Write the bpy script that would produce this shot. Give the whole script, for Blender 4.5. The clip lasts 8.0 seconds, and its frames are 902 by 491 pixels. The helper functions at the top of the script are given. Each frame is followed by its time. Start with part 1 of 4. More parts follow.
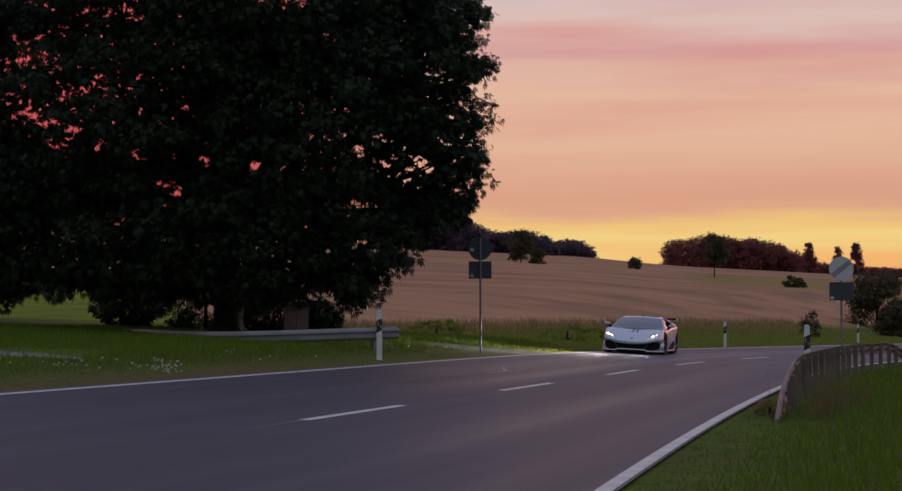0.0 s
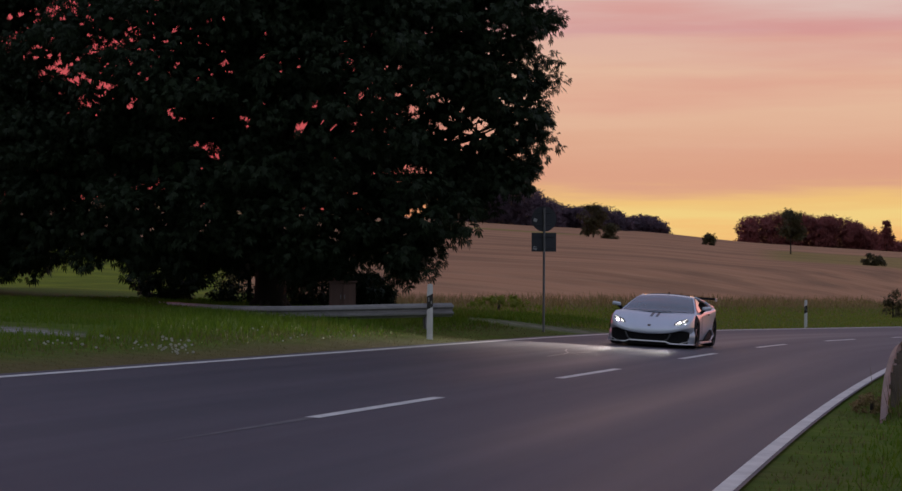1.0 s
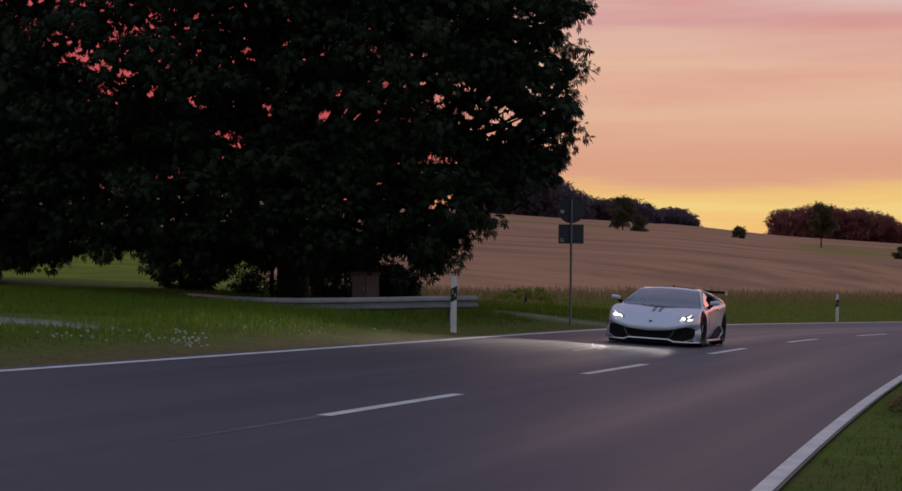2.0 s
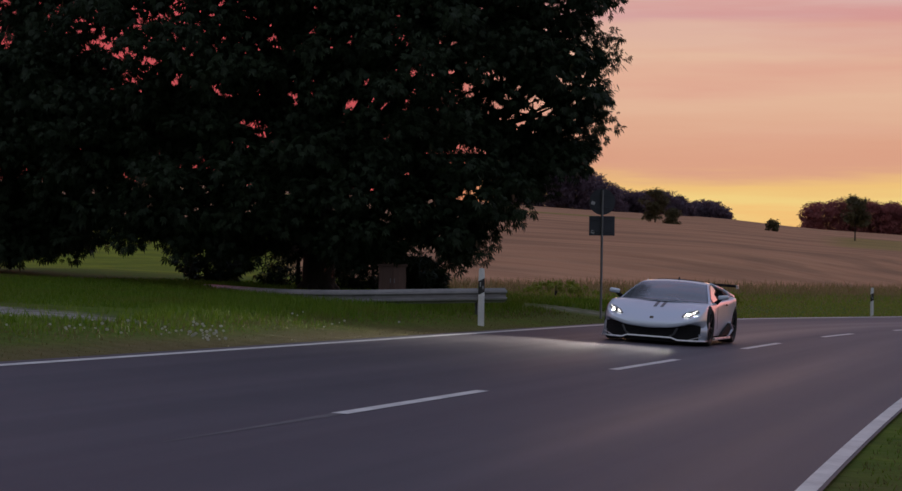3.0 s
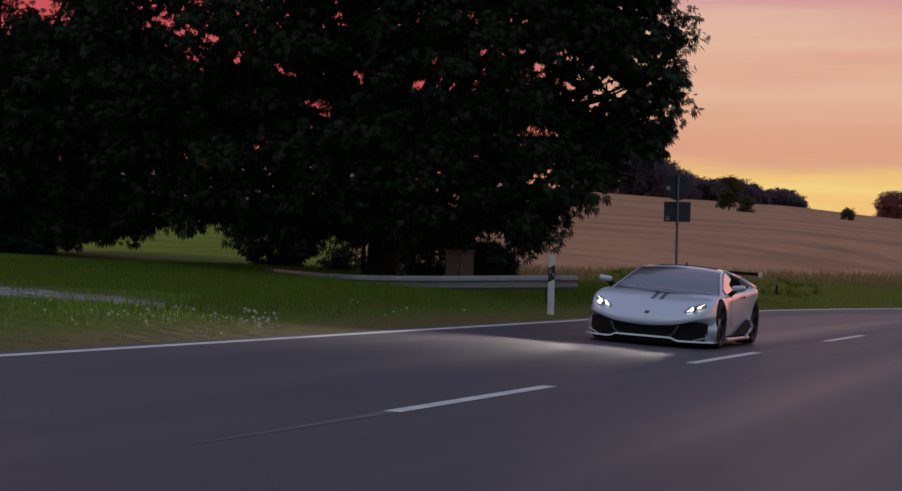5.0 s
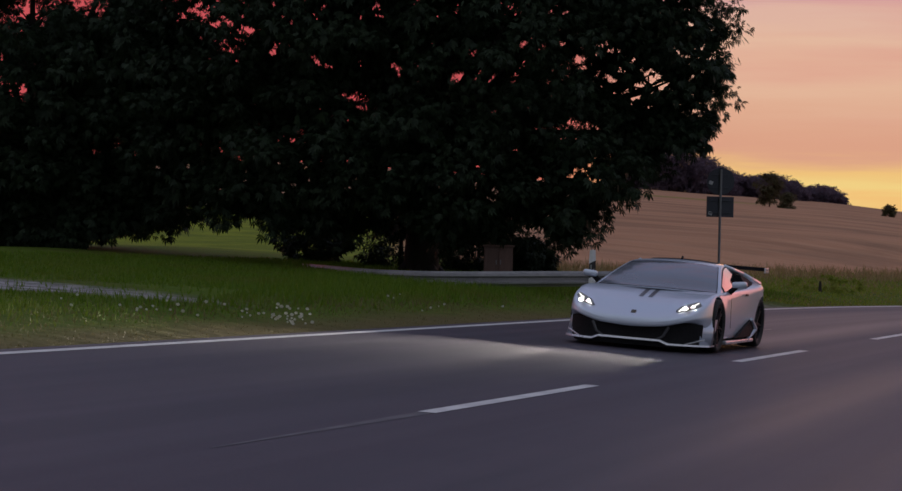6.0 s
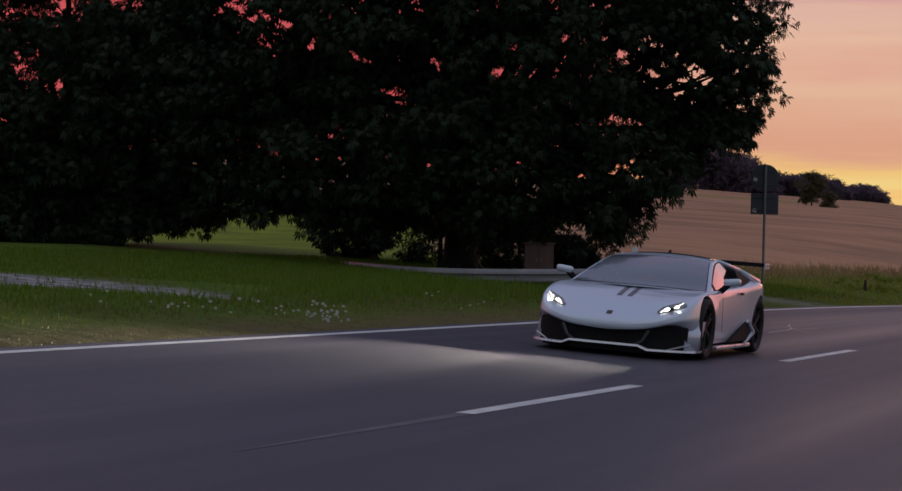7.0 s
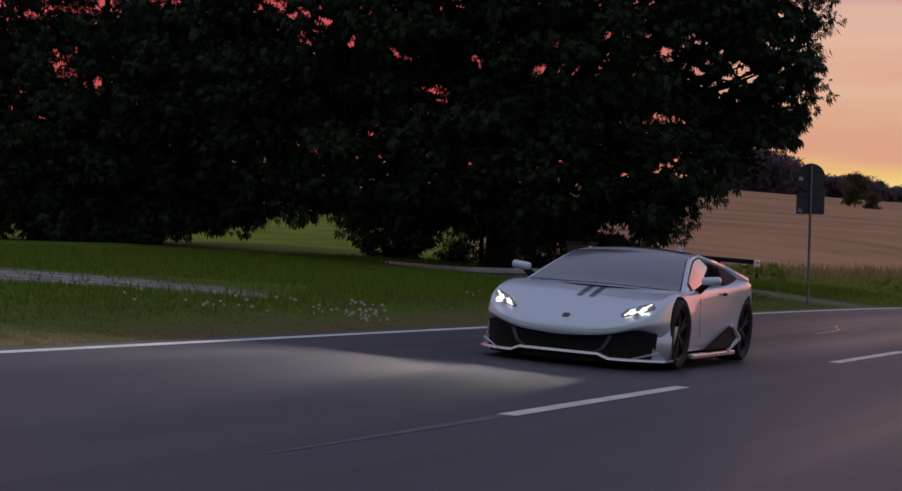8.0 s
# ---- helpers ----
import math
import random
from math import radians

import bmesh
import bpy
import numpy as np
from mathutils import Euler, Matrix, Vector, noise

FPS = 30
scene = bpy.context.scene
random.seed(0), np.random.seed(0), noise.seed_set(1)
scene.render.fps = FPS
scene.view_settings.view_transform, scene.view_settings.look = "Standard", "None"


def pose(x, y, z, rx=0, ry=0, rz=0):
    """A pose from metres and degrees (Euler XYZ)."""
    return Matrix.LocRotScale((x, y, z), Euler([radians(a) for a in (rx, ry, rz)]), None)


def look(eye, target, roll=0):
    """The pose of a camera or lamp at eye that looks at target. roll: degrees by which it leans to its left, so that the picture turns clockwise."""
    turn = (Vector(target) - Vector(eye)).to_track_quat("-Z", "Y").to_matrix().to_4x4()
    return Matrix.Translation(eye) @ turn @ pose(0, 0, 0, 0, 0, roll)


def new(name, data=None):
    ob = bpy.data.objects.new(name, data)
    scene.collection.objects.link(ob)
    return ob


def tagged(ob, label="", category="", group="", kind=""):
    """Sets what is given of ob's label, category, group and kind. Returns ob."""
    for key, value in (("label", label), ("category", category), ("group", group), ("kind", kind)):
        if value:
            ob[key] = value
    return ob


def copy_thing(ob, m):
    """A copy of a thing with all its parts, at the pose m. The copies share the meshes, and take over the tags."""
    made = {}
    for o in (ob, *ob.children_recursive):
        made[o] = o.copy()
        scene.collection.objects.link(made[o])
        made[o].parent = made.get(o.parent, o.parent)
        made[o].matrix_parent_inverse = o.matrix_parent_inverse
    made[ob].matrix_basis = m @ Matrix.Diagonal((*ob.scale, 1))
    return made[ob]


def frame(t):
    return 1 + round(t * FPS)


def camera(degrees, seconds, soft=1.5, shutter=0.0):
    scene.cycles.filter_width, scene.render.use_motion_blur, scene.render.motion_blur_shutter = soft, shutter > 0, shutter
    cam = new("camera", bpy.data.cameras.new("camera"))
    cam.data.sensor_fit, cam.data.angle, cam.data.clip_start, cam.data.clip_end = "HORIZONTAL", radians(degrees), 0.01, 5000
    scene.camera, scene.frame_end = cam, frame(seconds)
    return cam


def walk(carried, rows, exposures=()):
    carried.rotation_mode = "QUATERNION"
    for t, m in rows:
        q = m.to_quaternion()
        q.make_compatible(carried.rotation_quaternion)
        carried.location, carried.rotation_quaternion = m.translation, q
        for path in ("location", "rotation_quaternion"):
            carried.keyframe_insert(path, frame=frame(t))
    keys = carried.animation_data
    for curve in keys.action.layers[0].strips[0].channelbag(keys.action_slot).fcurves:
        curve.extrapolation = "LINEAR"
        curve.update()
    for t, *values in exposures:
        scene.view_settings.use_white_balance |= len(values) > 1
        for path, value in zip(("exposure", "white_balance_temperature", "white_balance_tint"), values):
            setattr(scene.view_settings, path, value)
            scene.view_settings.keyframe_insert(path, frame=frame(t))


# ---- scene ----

# ---------------- camera ----------------
cam = camera(22.74, 8.0, soft=1.5)
PATH = [
    (0.0, -0.540, -6.708, 1.525, 91.265, 0.243, -0.626),
    (0.1, -0.463, -5.662, 1.519, 91.124, 0.126, -0.233),
    (0.2, -0.390, -4.670, 1.513, 90.992, 0.014, 0.140),
    (0.3, -0.327, -3.795, 1.509, 90.875, -0.083, 0.468),
    (0.4, -0.275, -3.092, 1.505, 90.781, -0.161, 0.731),
    (0.5, -0.240, -2.623, 1.502, 90.717, -0.214, 0.908),
    (0.7, -0.219, -2.402, 1.503, 90.675, -0.280, 1.031),
    (1.0, -0.191, -2.092, 1.504, 90.611, -0.362, 1.237),
    (1.5, -0.150, -1.600, 1.504, 90.504, -0.485, 1.602),
    (2.2, -0.100, -0.952, 1.503, 90.355, -0.640, 2.149),
    (3.0, -0.056, -0.241, 1.500, 90.183, -0.820, 2.812),
    (3.5, -0.041, 0.200, 1.497, 90.076, -0.948, 3.246),
    (4.0, -0.041, 0.637, 1.493, 89.973, -1.075, 3.699),
    (4.5, -0.058, 1.069, 1.486, 89.882, -1.186, 4.169),
    (5.2, -0.094, 1.650, 1.472, 89.774, -1.311, 4.851),
    (6.0, -0.142, 2.284, 1.450, 89.681, -1.409, 5.650),
    (6.5, -0.172, 2.653, 1.431, 89.646, -1.445, 6.161),
    (7.0, -0.203, 2.981, 1.410, 89.629, -1.481, 6.681),
    (7.5, -0.234, 3.266, 1.389, 89.627, -1.528, 7.208),
    (8.0, -0.267, 3.527, 1.367, 89.632, -1.587, 7.737),
]
walk(cam, [(t, pose(x, y, z, rx, ry, rz)) for t, x, y, z, rx, ry, rz in PATH])

# ---------------- world and sun ----------------
scene.view_settings.exposure = 0.0


def make_world():
    w = bpy.data.worlds.new("dusk_sky")
    scene.world = w
    w.use_nodes = True
    nt = w.node_tree
    nt.nodes.clear()
    N, L = nt.nodes.new, nt.links.new
    out = N("ShaderNodeOutputWorld")
    bg = N("ShaderNodeBackground")
    tc = N("ShaderNodeTexCoord")
    sep = N("ShaderNodeSeparateXYZ")
    L(tc.outputs["Generated"], sep.inputs[0])

    # sunset side: colour by height above the horizon (z of the direction)
    def ramp(stops):
        r = N("ShaderNodeValToRGB")
        r.color_ramp.interpolation = "EASE"
        els = r.color_ramp.elements
        while len(els) < len(stops):
            els.new(0.5)
        for e, (p, c) in zip(els, stops):
            e.position, e.color = p, (*c, 1)
        return r

    # cloud bands: noise stretched along the horizon shifts the height at which the colour is read
    mp = N("ShaderNodeMapping")
    mp.inputs["Scale"].default_value = (3.0, 3.0, 38.0)
    mp.inputs["Rotation"].default_value = (0.0, 0.02, 0.0)
    L(tc.outputs["Generated"], mp.inputs[0])
    nz = N("ShaderNodeTexNoise")
    nz.inputs["Scale"].default_value = 1.6
    nz.inputs["Detail"].default_value = 5
    nz.inputs["Roughness"].default_value = 0.55
    L(mp.outputs[0], nz.inputs["Vector"])
    warp = N("ShaderNodeMath")
    warp.operation = "MULTIPLY_ADD"
    L(nz.outputs[0], warp.inputs[0])
    warp.inputs[1].default_value = 0.032
    L(sep.outputs[2], warp.inputs[2])
    off = N("ShaderNodeMath")
    off.operation = "SUBTRACT"
    L(warp.outputs[0], off.inputs[0])
    off.inputs[1].default_value = 0.016
    scl = N("ShaderNodeMath")
    scl.operation = "MULTIPLY"
    scl.use_clamp = True
    L(off.outputs[0], scl.inputs[0])
    scl.inputs[1].default_value = 2.5
    sunset = ramp([
        (0.00, (0.86, 0.32, 0.14)),
        (0.035, (0.90, 0.46, 0.16)),
        (0.06, (0.88, 0.63, 0.23)),
        (0.08, (0.86, 0.54, 0.20)),
        (0.105, (0.71, 0.36, 0.24)),
        (0.20, (0.78, 0.49, 0.34)),
        (0.255, (0.73, 0.45, 0.36)),
        (0.275, (0.67, 0.37, 0.35)),
        (0.30, (0.71, 0.51, 0.46)),
        (0.345, (0.66, 0.50, 0.50)),
        (0.385, (0.63, 0.56, 0.60)),
        (0.60, (0.41, 0.41, 0.54)),
        (1.00, (0.22, 0.28, 0.46)),
    ])
    L(scl.outputs[0], sunset.inputs[0])
    # second band layer: rosy streaks
    mp2 = N("ShaderNodeMapping")
    mp2.inputs["Scale"].default_value = (2.0, 2.0, 26.0)
    mp2.inputs["Rotation"].default_value = (0.0, 0.03, 0.0)
    mp2.inputs["Location"].default_value = (3.1, 1.7, 0.4)
    L(tc.outputs["Generated"], mp2.inputs[0])
    nz2 = N("ShaderNodeTexNoise")
    nz2.inputs["Scale"].default_value = 2.2
    nz2.inputs["Detail"].default_value = 4
    L(mp2.outputs[0], nz2.inputs["Vector"])
    r2 = N("ShaderNodeMapRange")
    r2.inputs["From Min"].default_value = 0.48
    r2.inputs["From Max"].default_value = 0.72
    L(nz2.outputs[0], r2.inputs["Value"])
    hi = N("ShaderNodeMapRange")
    hi.inputs["From Min"].default_value = 0.03
    hi.inputs["From Max"].default_value = 0.09
    L(sep.outputs[2], hi.inputs["Value"])
    mu = N("ShaderNodeMath")
    mu.operation = "MULTIPLY"
    L(r2.outputs[0], mu.inputs[0])
    L(hi.outputs[0], mu.inputs[1])
    mu2 = N("ShaderNodeMath")
    mu2.operation = "MULTIPLY"
    L(mu.outputs[0], mu2.inputs[0])
    mu2.inputs[1].default_value = 0.5
    rose = N("ShaderNodeMix")
    rose.data_type = "RGBA"
    rose.inputs["B"].default_value = (0.66, 0.22, 0.20, 1)
    L(mu2.outputs[0], rose.inputs["Factor"])
    L(sunset.outputs[0], rose.inputs["A"])
    # the side away from the sunset: blue-grey dusk
    dusk = ramp([(0.0, (0.11, 0.105, 0.13)), (0.22, (0.25, 0.26, 0.315)), (0.6, (0.36, 0.385, 0.465)), (1.0, (0.37, 0.395, 0.475))])
    L(sep.outputs[2], dusk.inputs[0])
    side = N("ShaderNodeMapRange")
    side.interpolation_type = "SMOOTHSTEP"
    side.inputs["From Min"].default_value = -0.35
    side.inputs["From Max"].default_value = 0.85
    L(sep.outputs[1], side.inputs["Value"])
    mix = N("ShaderNodeMix")
    mix.data_type = "RGBA"
    L(side.outputs[0], mix.inputs["Factor"])
    L(dusk.outputs[0], mix.inputs["A"])
    L(rose.outputs["Result"], mix.inputs["B"])
    # the sky turns rosier away from the glow
    az = N("ShaderNodeMapRange")
    az.interpolation_type = "SMOOTHSTEP"
    az.inputs["From Min"].default_value = 0.03
    az.inputs["From Max"].default_value = -0.085
    az.inputs["To Max"].default_value = 0.95
    L(sep.outputs[0], az.inputs["Value"])
    azm = N("ShaderNodeMath")
    azm.operation = "MULTIPLY"
    low_sky = N("ShaderNodeMapRange")
    low_sky.inputs["From Min"].default_value = 0.34
    low_sky.inputs["From Max"].default_value = 0.19
    L(sep.outputs[2], low_sky.inputs["Value"])
    azs = N("ShaderNodeMath")
    azs.operation = "MULTIPLY"
    L(az.outputs[0], azs.inputs[0])
    L(low_sky.outputs[0], azs.inputs[1])
    L(azs.outputs[0], azm.inputs[0])
    L(side.outputs[0], azm.inputs[1])
    pink = N("ShaderNodeMix")
    pink.data_type = "RGBA"
    pink.inputs["B"].default_value = (0.55, 0.070, 0.085, 1)
    L(azm.outputs[0], pink.inputs["Factor"])
    L(mix.outputs["Result"], pink.inputs["A"])
    # the afterglow stands to the right of the road
    core = N("ShaderNodeVectorMath")
    core.operation = "DOT_PRODUCT"
    L(tc.outputs["Generated"], core.inputs[0])
    core.inputs[1].default_value = (0.468, 0.878, 0.10)
    near = N("ShaderNodeMapRange")
    near.interpolation_type = "SMOOTHSTEP"
    near.inputs["From Min"].default_value = 0.965
    near.inputs["From Max"].default_value = 0.998
    near.inputs["To Max"].default_value = 0.9
    L(core.outputs["Value"], near.inputs["Value"])
    after = N("ShaderNodeMix")
    after.data_type = "RGBA"
    after.inputs["B"].default_value = (1.5, 0.50, 0.47, 1)
    L(near.outputs[0], after.inputs["Factor"])
    L(pink.outputs["Result"], after.inputs["A"])
    L(after.outputs["Result"], bg.inputs["Color"])
    bg.inputs["Strength"].default_value = 1.0
    L(bg.outputs[0], out.inputs[0])


make_world()
sun_data = bpy.data.lights.new("sun", "SUN")
sun_data.energy, sun_data.angle, sun_data.color = 0.06, radians(10), (1.0, 0.45, 0.2)
sun = new("sun", sun_data)
sun.matrix_world = look((30, 400, 12), (0, 0, 0))

# ---------------- materials ----------------
def nodes_of(name):
    m = bpy.data.materials.new(name)
    m.use_nodes = True
    nt = m.node_tree
    b = nt.nodes["Principled BSDF"]
    return m, nt, b


def noise_tex(nt, scale, detail=4, vec=None, stretch=None):
    n = nt.nodes.new("ShaderNodeTexNoise")
    n.inputs["Scale"].default_value = scale
    n.inputs["Detail"].default_value = detail
    if vec is None:
        tc = nt.nodes.new("ShaderNodeTexCoord")
        vec = tc.outputs["Object"]
    if stretch:
        mp = nt.nodes.new("ShaderNodeMapping")
        mp.inputs["Scale"].default_value = stretch[:3]
        if len(stretch) > 3:
            mp.inputs["Rotation"].default_value = (0, 0, radians(stretch[3]))
        nt.links.new(vec, mp.inputs[0])
        vec = mp.outputs[0]
    nt.links.new(vec, n.inputs["Vector"])
    return n.outputs[0]


def mix_rgb(nt, fac, a, b):
    m = nt.nodes.new("ShaderNodeMix")
    m.data_type = "RGBA"
    for key, v in (("Factor", fac), ("A", a), ("B", b)):
        if isinstance(v, (tuple, list)):
            m.inputs[key].default_value = (*v, 1)
        elif isinstance(v, (int, float)):
            m.inputs[key].default_value = v
        else:
            nt.links.new(v, m.inputs[key])
    return m.outputs["Result"]


def span(nt, v, lo, hi, to=(0, 1)):
    r = nt.nodes.new("ShaderNodeMapRange")
    r.inputs["From Min"].default_value, r.inputs["From Max"].default_value = lo, hi
    r.inputs["To Min"].default_value, r.inputs["To Max"].default_value = to
    nt.links.new(v, r.inputs["Value"])
    return r.outputs[0]


def bump(nt, b, height, strength, dist=0.02):
    n = nt.nodes.new("ShaderNodeBump")
    n.inputs["Strength"].default_value, n.inputs["Distance"].default_value = strength, dist
    nt.links.new(height, n.inputs["Height"])
    nt.links.new(n.outputs[0], b.inputs["Normal"])


def plain(name, c1, c2, scale=6.0, rough=0.6, metal=0.0, bumpy=0.0, coat=0.0, spec=0.5, stretch=None):
    m, nt, b = nodes_of(name)
    n1 = noise_tex(nt, scale, 5, stretch=stretch)
    n2 = noise_tex(nt, scale * 0.17, 3, stretch=stretch)
    fac = nt.nodes.new("ShaderNodeMath")
    fac.operation = "MULTIPLY_ADD"
    nt.links.new(n1, fac.inputs[0])
    fac.inputs[1].default_value = 0.6
    nt.links.new(span(nt, n2, 0.3, 0.7, (0, 0.4)), fac.inputs[2])
    nt.links.new(mix_rgb(nt, span(nt, fac.outputs[0], 0.25, 0.75), c1, c2), b.inputs["Base Color"])
    nt.links.new(span(nt, n1, 0.2, 0.8, (max(rough - 0.08, 0.02), min(rough + 0.08, 1))), b.inputs["Roughness"])
    b.inputs["Metallic"].default_value = metal
    b.inputs["Specular IOR Level"].default_value = spec
    b.inputs["Coat Weight"].default_value = coat
    b.inputs["Coat Roughness"].default_value = 0.04
    if bumpy:
        bump(nt, b, n1, bumpy)
    return m


def glow(name, color, strength):
    m, nt, b = nodes_of(name)
    b.inputs["Base Color"].default_value = (0.8, 0.8, 0.8, 1)
    b.inputs["Emission Color"].default_value = (*color, 1)
    b.inputs["Emission Strength"].default_value = strength
    return m


def asphalt_material():
    m, nt, b = nodes_of("asphalt")
    uv = nt.nodes.new("ShaderNodeTexCoord").outputs["UV"]
    fine = noise_tex(nt, 70, 3)
    mid = noise_tex(nt, 0.8, 5)
    streak = noise_tex(nt, 1.0, 5, uv, (2.2, 0.045, 1.0))
    tyre = noise_tex(nt, 1.0, 2, uv, (0.75, 0.010, 1.0))
    base = mix_rgb(nt, span(nt, fine, 0.3, 0.7), (0.033, 0.027, 0.039), (0.059, 0.049, 0.067))
    base = mix_rgb(nt, span(nt, tyre, 0.42, 0.58, (0, 0.75)), base, (0.027, 0.024, 0.034))
    base = mix_rgb(nt, span(nt, streak, 0.45, 0.70, (0, 0.6)), base, (0.072, 0.059, 0.077))
    base = mix_rgb(nt, span(nt, mid, 0.5, 0.8, (0, 0.35)), base, (0.067, 0.055, 0.068))
    nt.links.new(base, b.inputs["Base Color"])
    nt.links.new(span(nt, tyre, 0.35, 0.65, (0.66, 0.50)), b.inputs["Roughness"])
    b.inputs["Specular IOR Level"].default_value = 0.5
    bump(nt, b, fine, 0.35, 0.006)
    return m


def ground_material():
    """Grass, ripe wheat, meadow and bare track on one sheet, told apart by the cover attribute."""
    m, nt, b = nodes_of("ground_cover")
    at = nt.nodes.new("ShaderNodeAttribute")
    at.attribute_name = "cover"
    sep = nt.nodes.new("ShaderNodeSeparateColor")
    nt.links.new(at.outputs["Color"], sep.inputs[0])
    g1, g2 = noise_tex(nt, 3.0, 5), noise_tex(nt, 0.35, 4)
    grass = mix_rgb(nt, span(nt, g1, 0.3, 0.7), (0.052, 0.098, 0.008), (0.100, 0.145, 0.015))
    grass = mix_rgb(nt, span(nt, g2, 0.45, 0.7, (0, 0.6)), grass, (0.088, 0.082, 0.026))
    w1 = noise_tex(nt, 1.0, 5, stretch=(0.05, 0.35, 1, -8))
    w2 = noise_tex(nt, 1.0, 4, stretch=(0.010, 0.09, 1, -6))
    wheat = mix_rgb(nt, span(nt, w1, 0.3, 0.7), (0.42, 0.215, 0.120), (0.51, 0.278, 0.162))
    wheat = mix_rgb(nt, span(nt, w2, 0.46, 0.66, (0, 0.6)), wheat, (0.19, 0.115, 0.072))
    wheat = mix_rgb(nt, span(nt, noise_tex(nt, 1.0, 4, stretch=(0.25, 1.2, 1, -8)), 0.4, 0.7, (0, 0.18)), wheat, (0.22, 0.135, 0.075))
    meadow = mix_rgb(nt, span(nt, g2, 0.35, 0.65), mix_rgb(nt, g1, (0.085, 0.125, 0.010), (0.15, 0.19, 0.018)), mix_rgb(nt, g1, (0.15, 0.20, 0.012), (0.24, 0.285, 0.025)))
    track = mix_rgb(nt, span(nt, g1, 0.38, 0.62), (0.13, 0.125, 0.12), (0.34, 0.33, 0.33))
    grass = mix_rgb(nt, span(nt, at.outputs["Alpha"], 0.0, 1.0, (0, 0.8)), grass, mix_rgb(nt, g1, (0.092, 0.072, 0.032), (0.155, 0.118, 0.058)))
    col = mix_rgb(nt, sep.outputs[0], grass, wheat)
    col = mix_rgb(nt, sep.outputs[1], col, meadow)
    col = mix_rgb(nt, sep.outputs[2], col, track)
    nt.links.new(col, b.inputs["Base Color"])
    b.inputs["Roughness"].default_value = 0.95
    b.inputs["Specular IOR Level"].default_value = 0.1
    w3 = noise_tex(nt, 1.0, 4, stretch=(0.35, 1.6, 1, -8))
    hgt = nt.nodes.new("ShaderNodeMath")
    hgt.operation = "ADD"
    nt.links.new(g1, hgt.inputs[0])
    nt.links.new(w3, hgt.inputs[1])
    bump(nt, b, hgt.outputs[0], 0.55, 0.12)
    return m


def leaf_material(name, c1, c2, c3, trans=0.25, spec=0.3):
    m, nt, b = nodes_of(name)
    geo = nt.nodes.new("ShaderNodeNewGeometry")
    col = mix_rgb(nt, geo.outputs["Random Per Island"], c1, c2)
    col = mix_rgb(nt, span(nt, noise_tex(nt, 0.5, 3), 0.5, 0.75), col, c3)
    nt.links.new(col, b.inputs["Base Color"])
    b.inputs["Roughness"].default_value = 0.55
    b.inputs["Specular IOR Level"].default_value = spec
    if trans:
        tr = nt.nodes.new("ShaderNodeBsdfTranslucent")
        nt.links.new(col, tr.inputs["Color"])
        mx = nt.nodes.new("ShaderNodeMixShader")
        mx.inputs[0].default_value = trans
        nt.links.new(b.outputs[0], mx.inputs[1])
        nt.links.new(tr.outputs[0], mx.inputs[2])
        nt.links.new(mx.outputs[0], nt.nodes["Material Output"].inputs[0])
    return m


ASPHALT, GROUND = asphalt_material(), ground_material()
LINE_PAINT = plain("worn_line_paint", (0.50, 0.50, 0.50), (0.72, 0.72, 0.71), 14, 0.6, bumpy=0.15)
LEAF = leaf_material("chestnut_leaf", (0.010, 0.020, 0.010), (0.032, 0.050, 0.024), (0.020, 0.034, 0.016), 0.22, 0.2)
# Purple-grey is distance haze put into the base colour, not leaf green.
HAZED_HILL_LEAF = leaf_material("hazed_hill_leaf", (0.105, 0.075, 0.105), (0.135, 0.095, 0.13), (0.12, 0.085, 0.12), 0.4)
# Red-mauve sunset haze over the ridge trees is mixed into these leaf colours.
HAZED_FAR_LEAF = leaf_material("hazed_far_leaf", (0.25, 0.085, 0.085), (0.30, 0.105, 0.10), (0.27, 0.095, 0.092), 0.5)
GRASS = leaf_material("grass_blade", (0.080, 0.165, 0.008), (0.140, 0.220, 0.014), (0.140, 0.165, 0.022), 0.4)
BUSH_LEAF = leaf_material("bush_leaf", (0.070, 0.062, 0.028), (0.110, 0.090, 0.040), (0.085, 0.080, 0.032), 0.35)
FAR_GRASS = leaf_material("rough_grass", (0.170, 0.235, 0.020), (0.260, 0.310, 0.035), (0.250, 0.250, 0.050), 0.4)
PALE_GRASS = leaf_material("pale_stalks", (0.26, 0.19, 0.085), (0.36, 0.26, 0.125), (0.24, 0.20, 0.08), 0.35)
DRY_GRASS = leaf_material("dry_grass", (0.125, 0.115, 0.045), (0.19, 0.155, 0.068), (0.12, 0.13, 0.040), 0.3)
PETAL = plain("white_petal", (0.55, 0.56, 0.50), (0.75, 0.75, 0.70), 40, 0.7)
BARK = plain("dark_bark", (0.020, 0.016, 0.013), (0.048, 0.038, 0.030), 9, 0.95, bumpy=0.8, stretch=(1, 1, 0.2))
STEEL = plain("galvanised_steel", (0.21, 0.21, 0.22), (0.33, 0.32, 0.33), 9, 0.5, 0.4, 0.05)
POST_WHITE = plain("white_plastic", (0.62, 0.63, 0.64), (0.78, 0.78, 0.78), 9, 0.45, bumpy=0.05)
POST_BLACK = plain("black_plastic", (0.012, 0.012, 0.013), (0.025, 0.025, 0.026), 9, 0.5)
